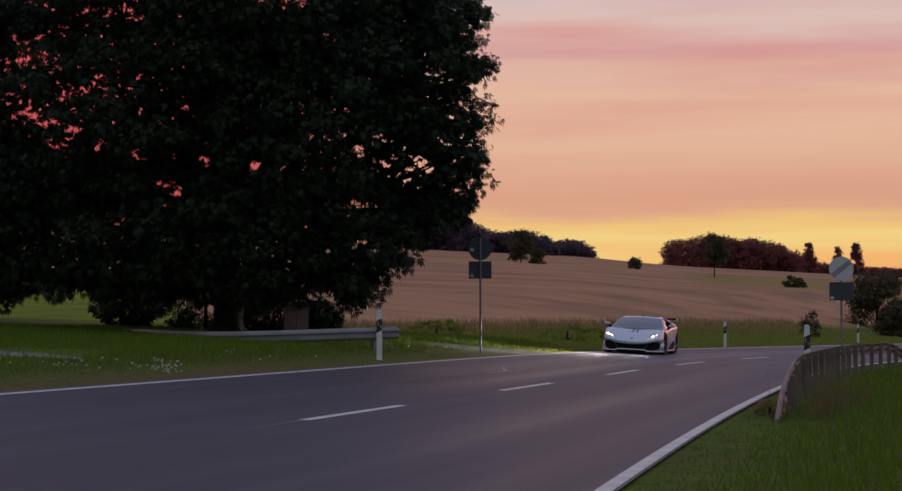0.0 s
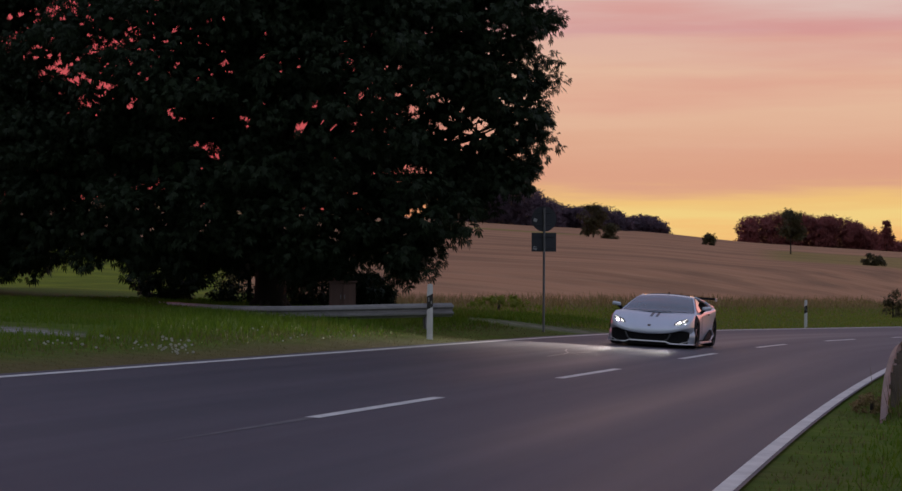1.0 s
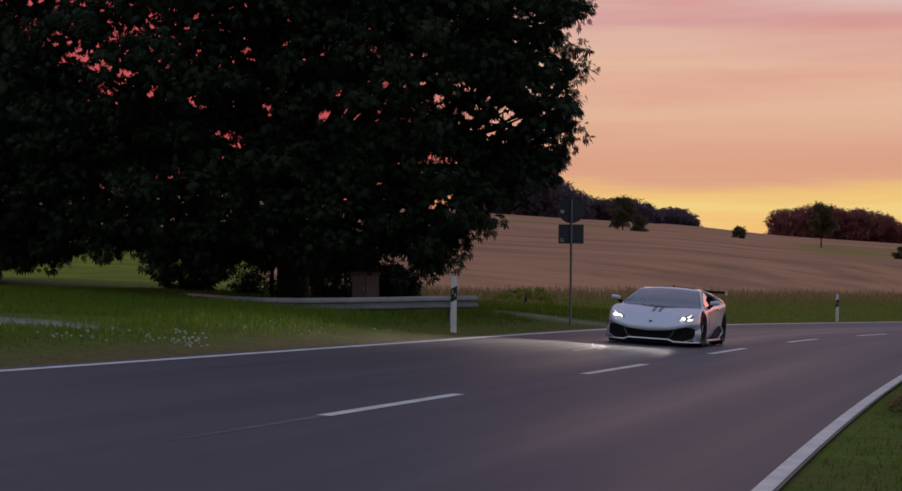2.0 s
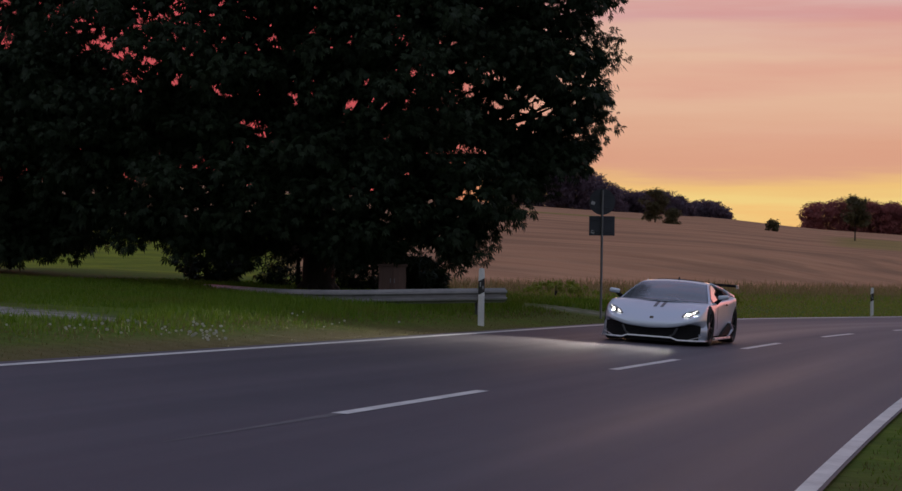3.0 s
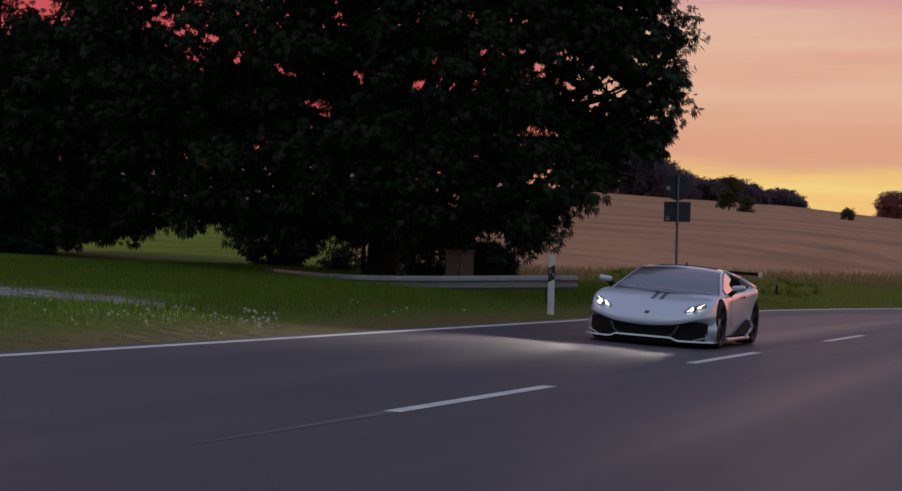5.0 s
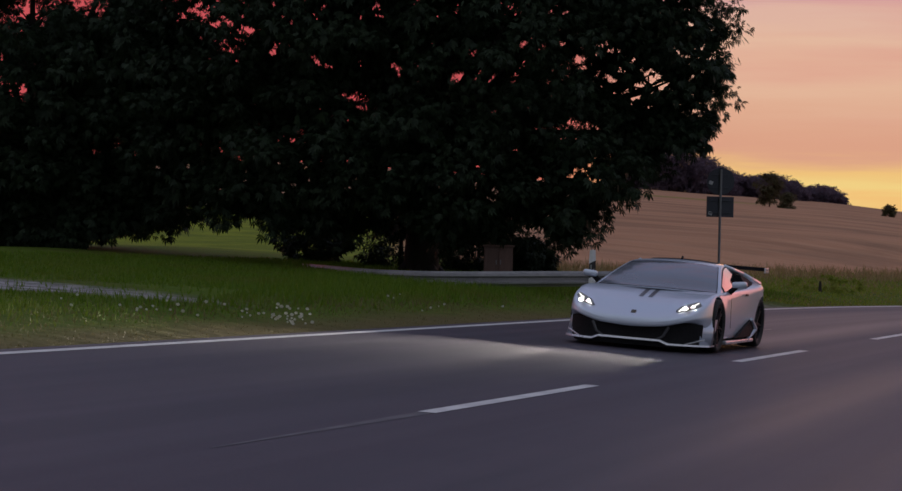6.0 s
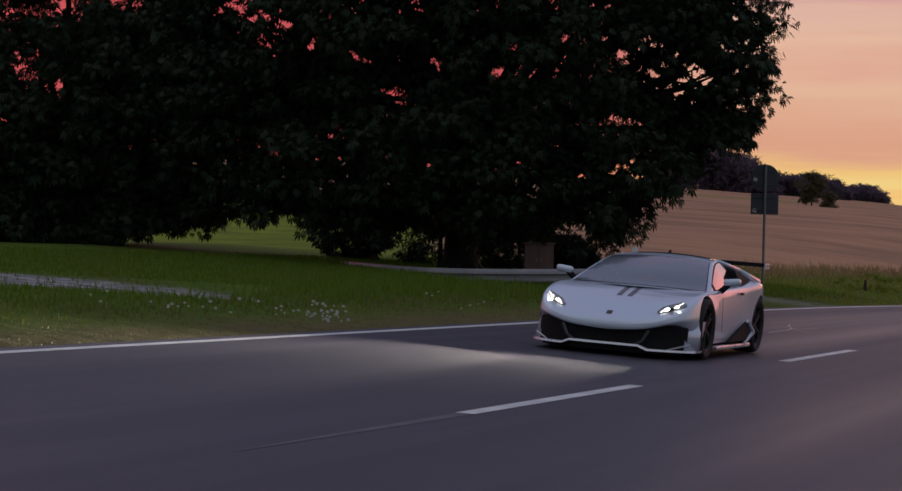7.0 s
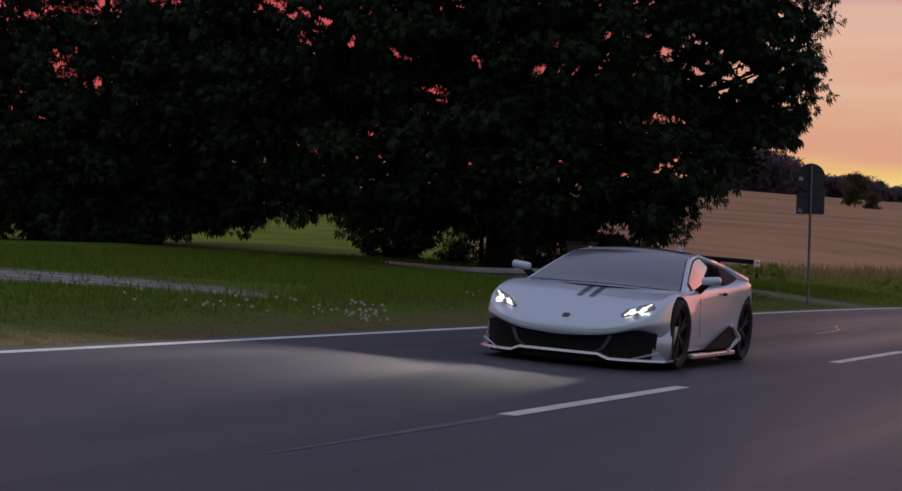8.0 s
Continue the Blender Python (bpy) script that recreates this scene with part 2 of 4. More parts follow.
REFLECTOR = plain("reflector", (0.55, 0.56, 0.58), (0.7, 0.7, 0.7), 60, 0.15, 0.6)
SIGN_BACK = plain("grey_sign_back", (0.045, 0.050, 0.064), (0.070, 0.076, 0.092), 7, 0.5, 0.3)
SIGN_WHITE = plain("white_sign_face", (0.50, 0.51, 0.53), (0.60, 0.60, 0.62), 5, 0.5)
SIGN_GREY = plain("grey_sign_mark", (0.16, 0.16, 0.17), (0.22, 0.22, 0.23), 5, 0.5)
WOOD_BOARD = plain("weathered_board", (0.085, 0.050, 0.042), (0.15, 0.088, 0.074), 5, 0.8, bumpy=0.3, stretch=(8, 8, 0.6))

# ---------------- building helpers ----------------
def mesh_object(name, bm, material, parent=None, label="", smooth=False):
    me = bpy.data.meshes.new(name)
    bm.normal_update()
    bm.to_mesh(me)
    bm.free()
    if smooth:
        me.polygons.foreach_set("use_smooth", [True] * len(me.polygons))
    me.materials.append(material)
    ob = new(name, me)
    if parent is not None:
        ob.parent = parent
    if label:
        ob["label"] = label
    return ob


def part(name, bm, material, parent, label="", smooth=False):
    return mesh_object(name, bm, material, parent, label, smooth)


def box(bm, size, at=(0, 0, 0), m=None, bevel=0.0):
    """A box of that size about the point at, with bevelled edges."""
    got = bmesh.ops.create_cube(bm, size=1.0)["verts"]
    tm = Matrix.Translation(at) @ (m or Matrix()) @ Matrix.Diagonal((*size, 1))
    bmesh.ops.transform(bm, matrix=tm, verts=got)
    if bevel:
        edges = list({e for v in got for e in v.link_edges})
        bmesh.ops.bevel(bm, geom=edges, offset=bevel, segments=2, profile=0.5, affect="EDGES")
    return bm


def rod(bm, a, b, r1, r2=None, sides=10):
    """A tapered round bar from a to b."""
    a, b = Vector(a), Vector(b)
    d = b - a
    m = Matrix.Translation((a + b) / 2) @ d.to_track_quat("Z", "Y").to_matrix().to_4x4()
    bmesh.ops.create_cone(bm, cap_ends=True, segments=sides, radius1=r1, radius2=r1 if r2 is None else r2, depth=d.length, matrix=m)
    return bm


def numpy_mesh(name, verts, faces, material, parent=None):
    """A mesh from arrays: verts (n, 3), faces (m, k) with k corners each."""
    me = bpy.data.meshes.new(name)
    n, k = faces.shape
    me.vertices.add(len(verts))
    me.vertices.foreach_set("co", np.ascontiguousarray(verts, dtype=np.float32).ravel())
    me.loops.add(n * k)
    me.loops.foreach_set("vertex_index", np.ascontiguousarray(faces, dtype=np.int32).ravel())
    me.polygons.add(n)
    me.polygons.foreach_set("loop_start", np.arange(0, n * k, k, dtype=np.int32))
    me.update(calc_edges=True)
    me.materials.append(material)
    ob = new(name, me)
    if parent is not None:
        ob.parent = parent
    return ob


# ---------------- the lie of the land ----------------
BANK = 0.0525          # the road's cross fall to the right
LEFT_EDGE = 4.5


def smooth01(v, lo, hi):
    t = np.clip((np.asarray(v, dtype=float) - lo) / (hi - lo), 0, 1)
    return t * t * (3 - 2 * t)


_ys = np.arange(-120.0, 400.0, 0.5)
_slope = 0.24 + 0.13 * smooth01(_ys, 42, 76)
_xs = np.cumsum(_slope) * 0.5
_xs += -1.86 - np.interp(19.29, _ys, _xs)


def centre(y):
    return np.interp(y, _ys, _xs)


def right_edge(y):
    """The right lane narrows a little into the bend."""
    return 3.82 + 0.72 * np.clip((48 - np.asarray(y, dtype=float)) / 34, 0, 1.12) ** 2


def road_z(x):
    return -BANK * np.clip(x, -14, 60)


def land_z(x, y):
    """Height of the ground sheet."""
    x, y = np.asarray(x, dtype=float), np.asarray(y, dtype=float)
    near = road_z(x)
    xr = x / np.maximum(y, 60.0)
    ang = 0.0224 - 0.056 * (xr + 0.026) - 0.002 * smooth01(xr, 0.06, 0.12)
    ridge = 470.0
    f0 = 0.45 - 0.02 * np.clip(x, -50, 50)
    k = np.clip((y - 78) / (ridge - 78), 0, 1.0)
    far = f0 + (1.55 + np.clip(ang, 0.004, 0.03) * ridge - f0) * k - 0.035 * np.maximum(y - ridge - 60, 0)
    left = centre(y) - LEFT_EDGE - x
    w = smooth01(left, 4, 26) * smooth01(y, 58, 84)
    z = near * (1 - w) + far * w
    # verge: a shallow rise past the left shoulder
    z = z + 0.16 * smooth01(left, 0.8, 4.0) * smooth01(y, 8, 20) * (1 - w)
    # the sheet dips under the asphalt
    right = x - centre(y) - right_edge(y)
    return z - 0.035 * (1 - smooth01(left, 0.3, 1.2)) * (1 - smooth01(right, 0.10, 1.0))


def make_ground():
    xs = np.unique(np.concatenate([np.arange(-1500, -120, 60.0), np.arange(-120, -30, 3.0), np.arange(-30, 40, 0.6), np.arange(40, 160, 3.0), np.arange(160, 1600, 60.0)]))
    ys = np.unique(np.concatenate([np.arange(-1000, -60, 60.0), np.arange(-60, 10, 3.0), np.arange(10, 110, 0.8), np.arange(110, 600, 5.0), np.arange(600, 2600, 100.0)]))
    X, Y = np.meshgrid(xs, ys)
    Z = land_z(X, Y)
    nx, ny = len(xs), len(ys)
    i = (np.arange(ny - 1)[:, None] * nx + np.arange(nx - 1)[None]).ravel()
    ob = numpy_mesh("ground", np.stack([X, Y, Z], -1).reshape(-1, 3), np.stack([i, i + 1, i + nx + 1, i + nx], 1), GROUND)
    me = ob.data
    me.polygons.foreach_set("use_smooth", [True] * len(me.polygons))
    left = centre(Y) - LEFT_EDGE - X
    wheat = smooth01(left, 9, 12) * smooth01(Y, 74, 79)
    xr = X / np.maximum(Y, 1)
    strip = smooth01(Y, 215, 235) * (1 - smooth01(Y, 330, 350)) * smooth01(xr, 0.11, 0.13)
    back = smooth01(-xr, 0.115, 0.13) * smooth01(Y, 62, 70) * (1 - smooth01(Y, 120, 124))
    line = 0.6 * smooth01(Y, 312, 318) * (1 - smooth01(Y, 330, 336)) * (1 - smooth01(xr, 0.02, 0.05))
    green = np.maximum(np.maximum(0.45 * strip, line), back)
    Yt = Y - 0.8 * (X + 9)
    track = smooth01(Yt, 29.0, 29.7) * (1 - smooth01(Yt + 3.2 * smooth01(X, -10.0, -6.0), 32.8, 33.8)) * smooth01(-X, 5.6, 7.0) + smooth01(Y, 124, 126) * (1 - smooth01(Y, 131, 133)) * smooth01(-xr, 0.115, 0.13)
    path = smooth01(Y, 55.3, 56.0) * (1 - smooth01(Y, 57.6, 58.4)) * smooth01(X, -1.6, 0.2) * smooth01(left, -0.2, 0.0)
    track = np.maximum(track, 0.45 * path)
    dry = smooth01(left, -0.5, 0.1) * (1 - smooth01(left, 0.9, 1.9)) * (1 - smooth01(Y, 38, 50))
    att = me.color_attributes.new("cover", "FLOAT_COLOR", "POINT")
    att.data.foreach_set("color", np.stack([wheat, green, np.clip(track, 0, 1), dry], -1).astype(np.float32).ravel())
    tagged(ob, "grass verges, ripe wheat field and meadow on rolling land", "ground", kind="structure")


make_ground()


def strip_mesh(name, lo, hi, y0, y1, step, lift, material, parent=None, cols=2):
    """A strip along the road between two lateral offsets, lifted above the road's plane."""
    ys = np.arange(y0, y1 + step * 0.5, step)
    a, b = (np.broadcast_to(e(ys) if callable(e) else e, ys.shape) for e in (lo, hi))
    U = a[:, None] + (b - a)[:, None] * np.linspace(0, 1, cols)[None]
    X = centre(ys)[:, None] + U
    Y = np.repeat(ys[:, None], cols, 1)
    Z = road_z(X) + lift
    i = (np.arange(len(ys) - 1)[:, None] * cols + np.arange(cols - 1)[None]).ravel()
    f = np.stack([i, i + 1, i + cols + 1, i + cols], 1)
    ob = numpy_mesh(name, np.stack([X, Y, Z], -1).reshape(-1, 3), f, material, parent)
    uv = ob.data.uv_layers.new(name="along")
    uv.data.foreach_set("uv", np.stack([U, Y], -1).reshape(-1, 2)[f.ravel()].astype(np.float32).ravel())
    return ob


road = strip_mesh("road", -LEFT_EDGE - 0.30, lambda y: right_edge(y) + 0.10, -100, 380, 2.0, 0.0, ASPHALT, cols=5)
tagged(road, "smooth dark grey asphalt country road, banked to one side", "road", kind="structure")
for lo, hi in ((-LEFT_EDGE - 0.08, -LEFT_EDGE + 0.07), (lambda y: right_edge(y) - 0.07, lambda y: right_edge(y) + 0.07)):
    ln = strip_mesh("edge_line", lo, hi, -80, 360, 1.0, 0.005, LINE_PAINT, road)
    ln["label"] = "white edge line painted on asphalt"
for k in range(0, 24):
    y0 = 18.95 + 10.85 * k
    ln = strip_mesh("dash_line", -0.07, 0.07, y0, y0 + 4.5, 0.9, 0.005, LINE_PAINT, road)

FADED = plain("faded_line_paint", (0.070, 0.066, 0.076), (0.13, 0.125, 0.135), 24, 0.65)
worn = strip_mesh("worn_line", lambda y: -0.010 - 0.014 * (y - 15.3), lambda y: 0.010 + 0.014 * (y - 15.3), 15.3, 18.9, 0.4, 0.003, FADED, road)
worn["label"] = "worn remains of a painted dash"

SEALANT = plain("crack_sealant", (0.16, 0.13, 0.13), (0.24, 0.20, 0.20), 30, 0.35)


def crack(pts, w):
    bm = bmesh.new()
    rows = []
    for x, y in pts:
        rows.append([bm.verts.new((x + d, y + d * 0.4, road_z(x + d) + 0.0035)) for d in (-w, w)])
    for a, b in zip(rows, rows[1:]):
        bm.faces.new((a[0], a[1], b[1], b[0]))
    part("sealed_crack", bm, SEALANT, road, "pale sealed crack in the asphalt")


crack([(0.67, 37.9), (0.85, 38.8), (1.02, 39.6), (1.12, 40.4), (1.33, 40.7), (1.59, 41.4)], 0.016)
crack([(1.12, 40.4), (1.10, 41.4), (1.15, 42.4)], 0.010)
crack([(1.12, 40.4), (1.22, 39.9), (1.30, 39.6), (1.42, 39.9)], 0.010)

# ---------------- trees ----------------
def leaf_cloud(rng, centres, radii, count, size, fan=5, droop=0.5, flat=0.7, wide=0.17):
    """Palmate leaves: each a fan of narrow leaflets, scattered about clump centres."""
    idx = rng.integers(0, len(centres), count)
    d = rng.normal(size=(count, 3))
    d /= np.linalg.norm(d, axis=1)[:, None]
    r = radii[idx] * rng.random(count) ** 0.45
    d[:, 2] *= flat
    p = centres[idx] + d * r[:, None]
    # outward and drooping direction of each leaf
    out = d + rng.normal(scale=0.5, size=(count, 3))
    out[:, 2] -= droop
    out /= np.linalg.norm(out, axis=1)[:, None]
    up = rng.normal(scale=0.6, size=(count, 3)) + np.array([0, 0, 1.0])
    side = np.cross(out, up)
    side /= np.linalg.norm(side, axis=1)[:, None] + 1e-9
    verts, s = [], size * rng.uniform(0.6, 1.25, count)
    for a in np.linspace(-1.1, 1.1, fan):
        ln = (1 - 0.25 * abs(a)) * s
        ax = out * math.cos(a) + side * math.sin(a)
        cr = -out * math.sin(a) + side * math.cos(a)
        drop = np.array([0, 0, -1.0]) * (0.25 * ln)[:, None]
        tip = p + ax * ln[:, None] + drop
        mid = p + ax * (0.6 * ln)[:, None] + drop * 0.3
        wd = (wide * ln)[:, None]
        verts.append(np.stack([p, mid + cr * wd, tip, mid - cr * wd], 1))
    v = np.stack(verts, 1).reshape(-1, 3)
    f = np.arange(len(v)).reshape(-1, 4)
    return v, f


def limb(bm, pts, r0, r1, sides=9):
    for k in range(len(pts) - 1):
        a, b = k / (len(pts) - 1), (k + 1) / (len(pts) - 1)
        rod(bm, pts[k], pts[k + 1], r0 + (r1 - r0) * a, r0 + (r1 - r0) * b, sides)


def make_tree(name, base, lobes, count, leaf, trunk_r, trunk_h, seed, label, clumps_per=60, clump_r=(0.32, 0.62), low=0.3, gaps=()):
    """A broadleaf tree: lobes are (x, y, z, rx, ry, rz) ellipsoids about the base, filled with leaf clumps on limbs."""
    rng = np.random.default_rng(seed)
    root = tagged(new(name), label, "tree")
    root.location = base
    bm = bmesh.new()
    pts = [Vector((0, 0, -0.3)), Vector((0.05, 0, trunk_h * 0.4)), Vector((-0.05, 0.05, trunk_h * 0.75)), Vector((0.05, 0, trunk_h))]
    limb(bm, pts, trunk_r, trunk_r * 0.72, 14)
    for k in range(6):
        a = k * 1.05 + 0.3
        rod(bm, (0, 0, 0.45), (math.cos(a) * trunk_r * 1.7, math.sin(a) * trunk_r * 1.7, -0.2), trunk_r * 0.5, trunk_r * 0.22, 7)
    part("trunk", bm, BARK, root, smooth=True)
    cs, rs = [], []
    for (x, y, z, rx, ry, rz) in lobes:
        top = Vector((x, y, z))
        bm = bmesh.new()
        mid = Vector((x * 0.45, y * 0.45, trunk_h + (z - trunk_h) * 0.35))
        limb(bm, [Vector((0, 0, trunk_h * 0.85)), mid, top], trunk_r * 0.42, trunk_r * 0.1, 8)
        for _ in range(3 if z < 2.5 else 5):
            q = top + Vector((rng.uniform(-1, 1) * rx * 0.45, rng.uniform(-0.3, 1) * ry * 0.45, rng.uniform(0, 1) * rz * 0.4))
            rod(bm, mid.lerp(top, 0.6 + 0.4 * rng.random()), q, trunk_r * 0.1, 0.015, 6)
        part("limb", bm, BARK, root, smooth=True)
        n = int(clumps_per * (rx * ry * rz) ** (1 / 1.5) / 4) + 4
        d = rng.normal(size=(n, 3))
        d /= np.linalg.norm(d, axis=1)[:, None]
        rr = rng.uniform(0.35, 1.0, n) ** 0.5
        cs.append(np.array([x, y, z]) + d * rr[:, None] * np.array([rx, ry, rz]))
        rs.append(rng.uniform(*clump_r, n))
    v, f = leaf_cloud(rng, np.concatenate(cs), np.concatenate(rs), count, leaf, droop=0.8, wide=0.135)
    v2, f2 = leaf_cloud(rng, np.array([b[:3] for b in lobes]), np.array([0.85 * min(b[3:]) for b in lobes]), count // 7, leaf * 1.45)
    v, f = np.concatenate([v, v2]), np.concatenate([f, f2 + len(v)])
    v[:, 2] = np.maximum(v[:, 2], low + 0.25 * rng.random(len(v)))
    # chinks between the limbs: leafless channels through the crown, in clusters along its layers
    c = v[f].mean(1)
    u = c[:, 0] - c[:, 1] * (c[:, 0] + base[0]) / base[1]
    w = c[:, 2] - c[:, 1] * (c[:, 2] - 1.5) / base[1]
    keep = np.ones(len(f), bool)
    for gx, gz, sx_, sz_, n, r in gaps:
        for _ in range(n):
            px, pz = gx + rng.normal() * sx_, gz + rng.normal() * sz_
            rr = r * rng.uniform(0.5, 1.3)
            near = np.flatnonzero((np.abs(u - px) < 2.2 * rr) & (np.abs(w - pz) < 1.6 * rr))
            gone = ((u[near] - px) / (1.5 * rr)) ** 2 + ((w[near] - pz) / rr) ** 2 < rng.uniform(0.3, 1.7, len(near))
            keep[near[gone & (rng.random(len(near)) < 0.96)]] = False
    f = f[keep]
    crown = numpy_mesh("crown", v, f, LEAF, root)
    return root


def on_land(x, y):
    return float(land_z(x, y))


TREE_X, TREE_Y = -5.84, 53.0
# centre (across, up), spread (across, up), number and size of the chinks in each cluster
CHINKS = [(-5.9, 5.6, 0.8, 0.30, 120, 0.072), (-4.6, 5.2, 0.6, 0.20, 50, 0.068), (-4.0, 6.4, 1.2, 0.4, 60, 0.062), (-1.8, 4.75, 0.9, 0.18, 56, 0.062), (-1.6, 6.3, 1.0, 0.4, 50, 0.065),
          (0.4, 6.0, 0.3, 0.5, 36, 0.058), (0.9, 4.5, 0.40, 0.08, 40, 0.062), (2.6, 5.1, 0.7, 0.35, 38, 0.055), (3.9, 5.0, 0.6, 0.22, 38, 0.062),
          (4.9, 4.4, 0.45, 0.18, 44, 0.075), (5.9, 4.8, 0.3, 0.40, 22, 0.06), (5.6, 6.3, 0.4, 0.5, 14, 0.05), (2.4, 7.0, 1.6, 0.5, 30, 0.045),
          (-3.6, 7.6, 1.6, 0.6, 60, 0.06), (-0.5, 8.6, 2.5, 0.8, 56, 0.055), (3.5, 9.0, 1.6, 0.8, 30, 0.05), (-3.0, 2.1, 1.8, 0.3, 70, 0.06), (2.2, 2.1, 1.2, 0.35, 60, 0.06)]
make_tree("chestnut_tree", (TREE_X, TREE_Y, on_land(TREE_X, TREE_Y)), [
    (5.0, -1.0, 6.6, 2.1, 2.4, 1.9), (4.3, 0.5, 9.3, 2.3, 2.6, 2.0), (4.4, -0.5, 4.3, 2.1, 2.0, 1.3),
    (5.2, -0.8, 5.4, 1.9, 2.0, 1.6), (5.3, -0.6, 4.3, 1.7, 1.8, 1.2), (4.7, -0.6, 8.0, 2.2, 2.2, 1.7), (2.6, -2.0, 7.4, 2.2, 1.8, 1.6),
    (3.2, -2.5, 2.4, 1.7, 1.6, 1.4), (2.0, -3.0, 5.4, 2.6, 2.0, 2.2), (1.0, -2.0, 9.0, 3.2, 2.8, 2.5),
    (0.0, 0.0, 12.0, 3.6, 3.4, 2.6), (-3.2, -1.0, 9.6, 2.8, 2.8, 2.4), (-2.5, -3.0, 5.8, 2.8, 2.0, 2.2),
    (-5.0, -0.5, 5.6, 2.2, 2.6, 1.6), (-4.6, -1.0, 3.6, 2.4, 2.2, 1.7), (-1.5, -3.0, 3.0, 2.6, 1.6, 1.5),
    (0.6, -3.2, 2.6, 2.2, 1.4, 1.4), (0.0, 3.5, 6.5, 4.0, 2.0, 3.5), (-6.2, 0.0, 4.6, 1.6, 2.0, 1.8),
    (2.4, 1.5, 2.3, 1.6, 1.2, 1.0), (-1.3, -1.6, 1.9, 1.3, 1.0, 1.1), (-0.6, 1.6, 2.2, 1.6, 1.0, 1.3), (-3.4, -2.0, 1.8, 1.5, 1.2, 0.85), (-2.2, -2.4, 1.7, 1.3, 1.2, 0.85),
    (-5.2, -1.0, 2.1, 1.5, 1.2, 0.9), (-0.5, -3.0, 7.6, 2.2, 1.5, 1.8), (-1.0, -2.0, 5.4, 1.6, 1.5, 1.5), (-3.4, -2.0, 4.6, 1.4, 1.3, 1.2), (3.4, -2.2, 1.5, 1.1, 1.0, 0.7), (1.3, -2.6, 1.4, 1.0, 1.0, 0.75),
    (5.6, -0.6, 3.35, 1.0, 1.1, 0.5), (4.9, -0.8, 2.95, 0.9, 1.0, 0.55),
    (0.8, -2.0, 6.6, 1.6, 1.2, 1.3), (1.4, -1.5, 7.6, 1.5, 1.3, 1.2), (0.6, -2.2, 5.6, 1.4, 1.2, 1.0), (-1.2, -2.4, 4.9, 1.3, 1.0, 0.9), (-1.5, -2.0, 6.6, 1.5, 1.3, 1.4), (-3.5, -1.5, 7.6, 1.6, 1.3, 1.3),
], 150000, 0.165, 0.42, 3.2, 11, "large dark green chestnut tree with a dense drooping crown", gaps=CHINKS)
make_tree("broadleaf_tree", (-15.6, 55.0, on_land(-15.6, 55.0)), [
    (0.0, 0.0, 9.0, 3.2, 3.0, 3.0), (2.8, -0.8, 7.2, 1.6, 1.3, 1.5), (2.4, -1.0, 4.6, 2.0, 2.2, 1.6), (2.6, -0.5, 8.4, 1.9, 1.6, 1.5), (-2.6, -1.0, 6.2, 2.6, 2.4, 2.6), (1.4, -2.0, 3.8, 2.6, 1.8, 2.0),
    (2.9, -1.2, 1.7, 1.6, 1.2, 1.4), (-1.5, -2.0, 2.8, 2.4, 1.5, 1.9), (0.4, -2.4, 1.9, 2.0, 1.0, 1.3), (0.0, 2.0, 5.0, 3.6, 1.5, 3.6),
    (3.6, -0.5, 3.8, 1.6, 1.6, 2.0), (1.6, -1.4, 0.9, 1.8, 1.0, 0.7), (-3.6, -0.5, 4.0, 2.0, 1.6, 2.2),
    (-3.0, -1.5, 1.8, 2.2, 1.2, 1.6), (-1.0, -2.0, 1.4, 2.0, 1.0, 1.3), (2.6, -1.4, 1.2, 1.8, 1.0, 1.0), (0.6, 1.5, 1.8, 2.4, 1.0, 1.6),
    (-3.0, -1.6, 0.7, 2.2, 1.0, 0.8), (-0.6, -2.0, 0.6, 2.0, 1.0, 0.8), (1.2, -2.0, 0.6, 1.6, 0.8, 0.7), (-1.6, 0.5, 0.8, 2.6, 0.8, 1.0), (-4.6, -1.0, 1.6, 2.0, 1.0, 1.6),
], 60000, 0.18, 0.3, 2.6, 12, "dark green broadleaf tree with low branches beside the meadow", low=-0.1,
          gaps=[(3.6, 6.6, 1.2, 0.6, 80, 0.07), (1.2, 7.4, 1.4, 0.8, 40, 0.06), (3.0, 2.0, 1.0, 0.3, 30, 0.05)])


# ---------------- the car ----------------
PAINT = plain("silver_white_paint", (0.59, 0.66, 0.76), (0.61, 0.68, 0.78), 0.8, 0.34, 0.35, coat=0.7)
CAR_BLACK = plain("satin_black_trim", (0.010, 0.010, 0.011), (0.020, 0.020, 0.021), 20, 0.65, spec=0.1)
CAR_GLASS = plain("tinted_glass", (0.012, 0.014, 0.016), (0.018, 0.020, 0.022), 2, 0.10, coat=1.0, spec=0.8)
# Windscreen base is lifted to blue-grey, standing in for reflected sky and haze.
SCREEN = plain("sky_grey_windscreen", (0.058, 0.074, 0.084), (0.072, 0.090, 0.100), 0.8, 0.24, coat=0.7, spec=1.0)
STRIPE = plain("dark_grey_stripe", (0.045, 0.047, 0.052), (0.060, 0.062, 0.066), 20, 0.4, coat=0.4)
LIP = plain("brushed_silver_lip", (0.60, 0.61, 0.63), (0.70, 0.70, 0.72), 20, 0.3, 0.6)
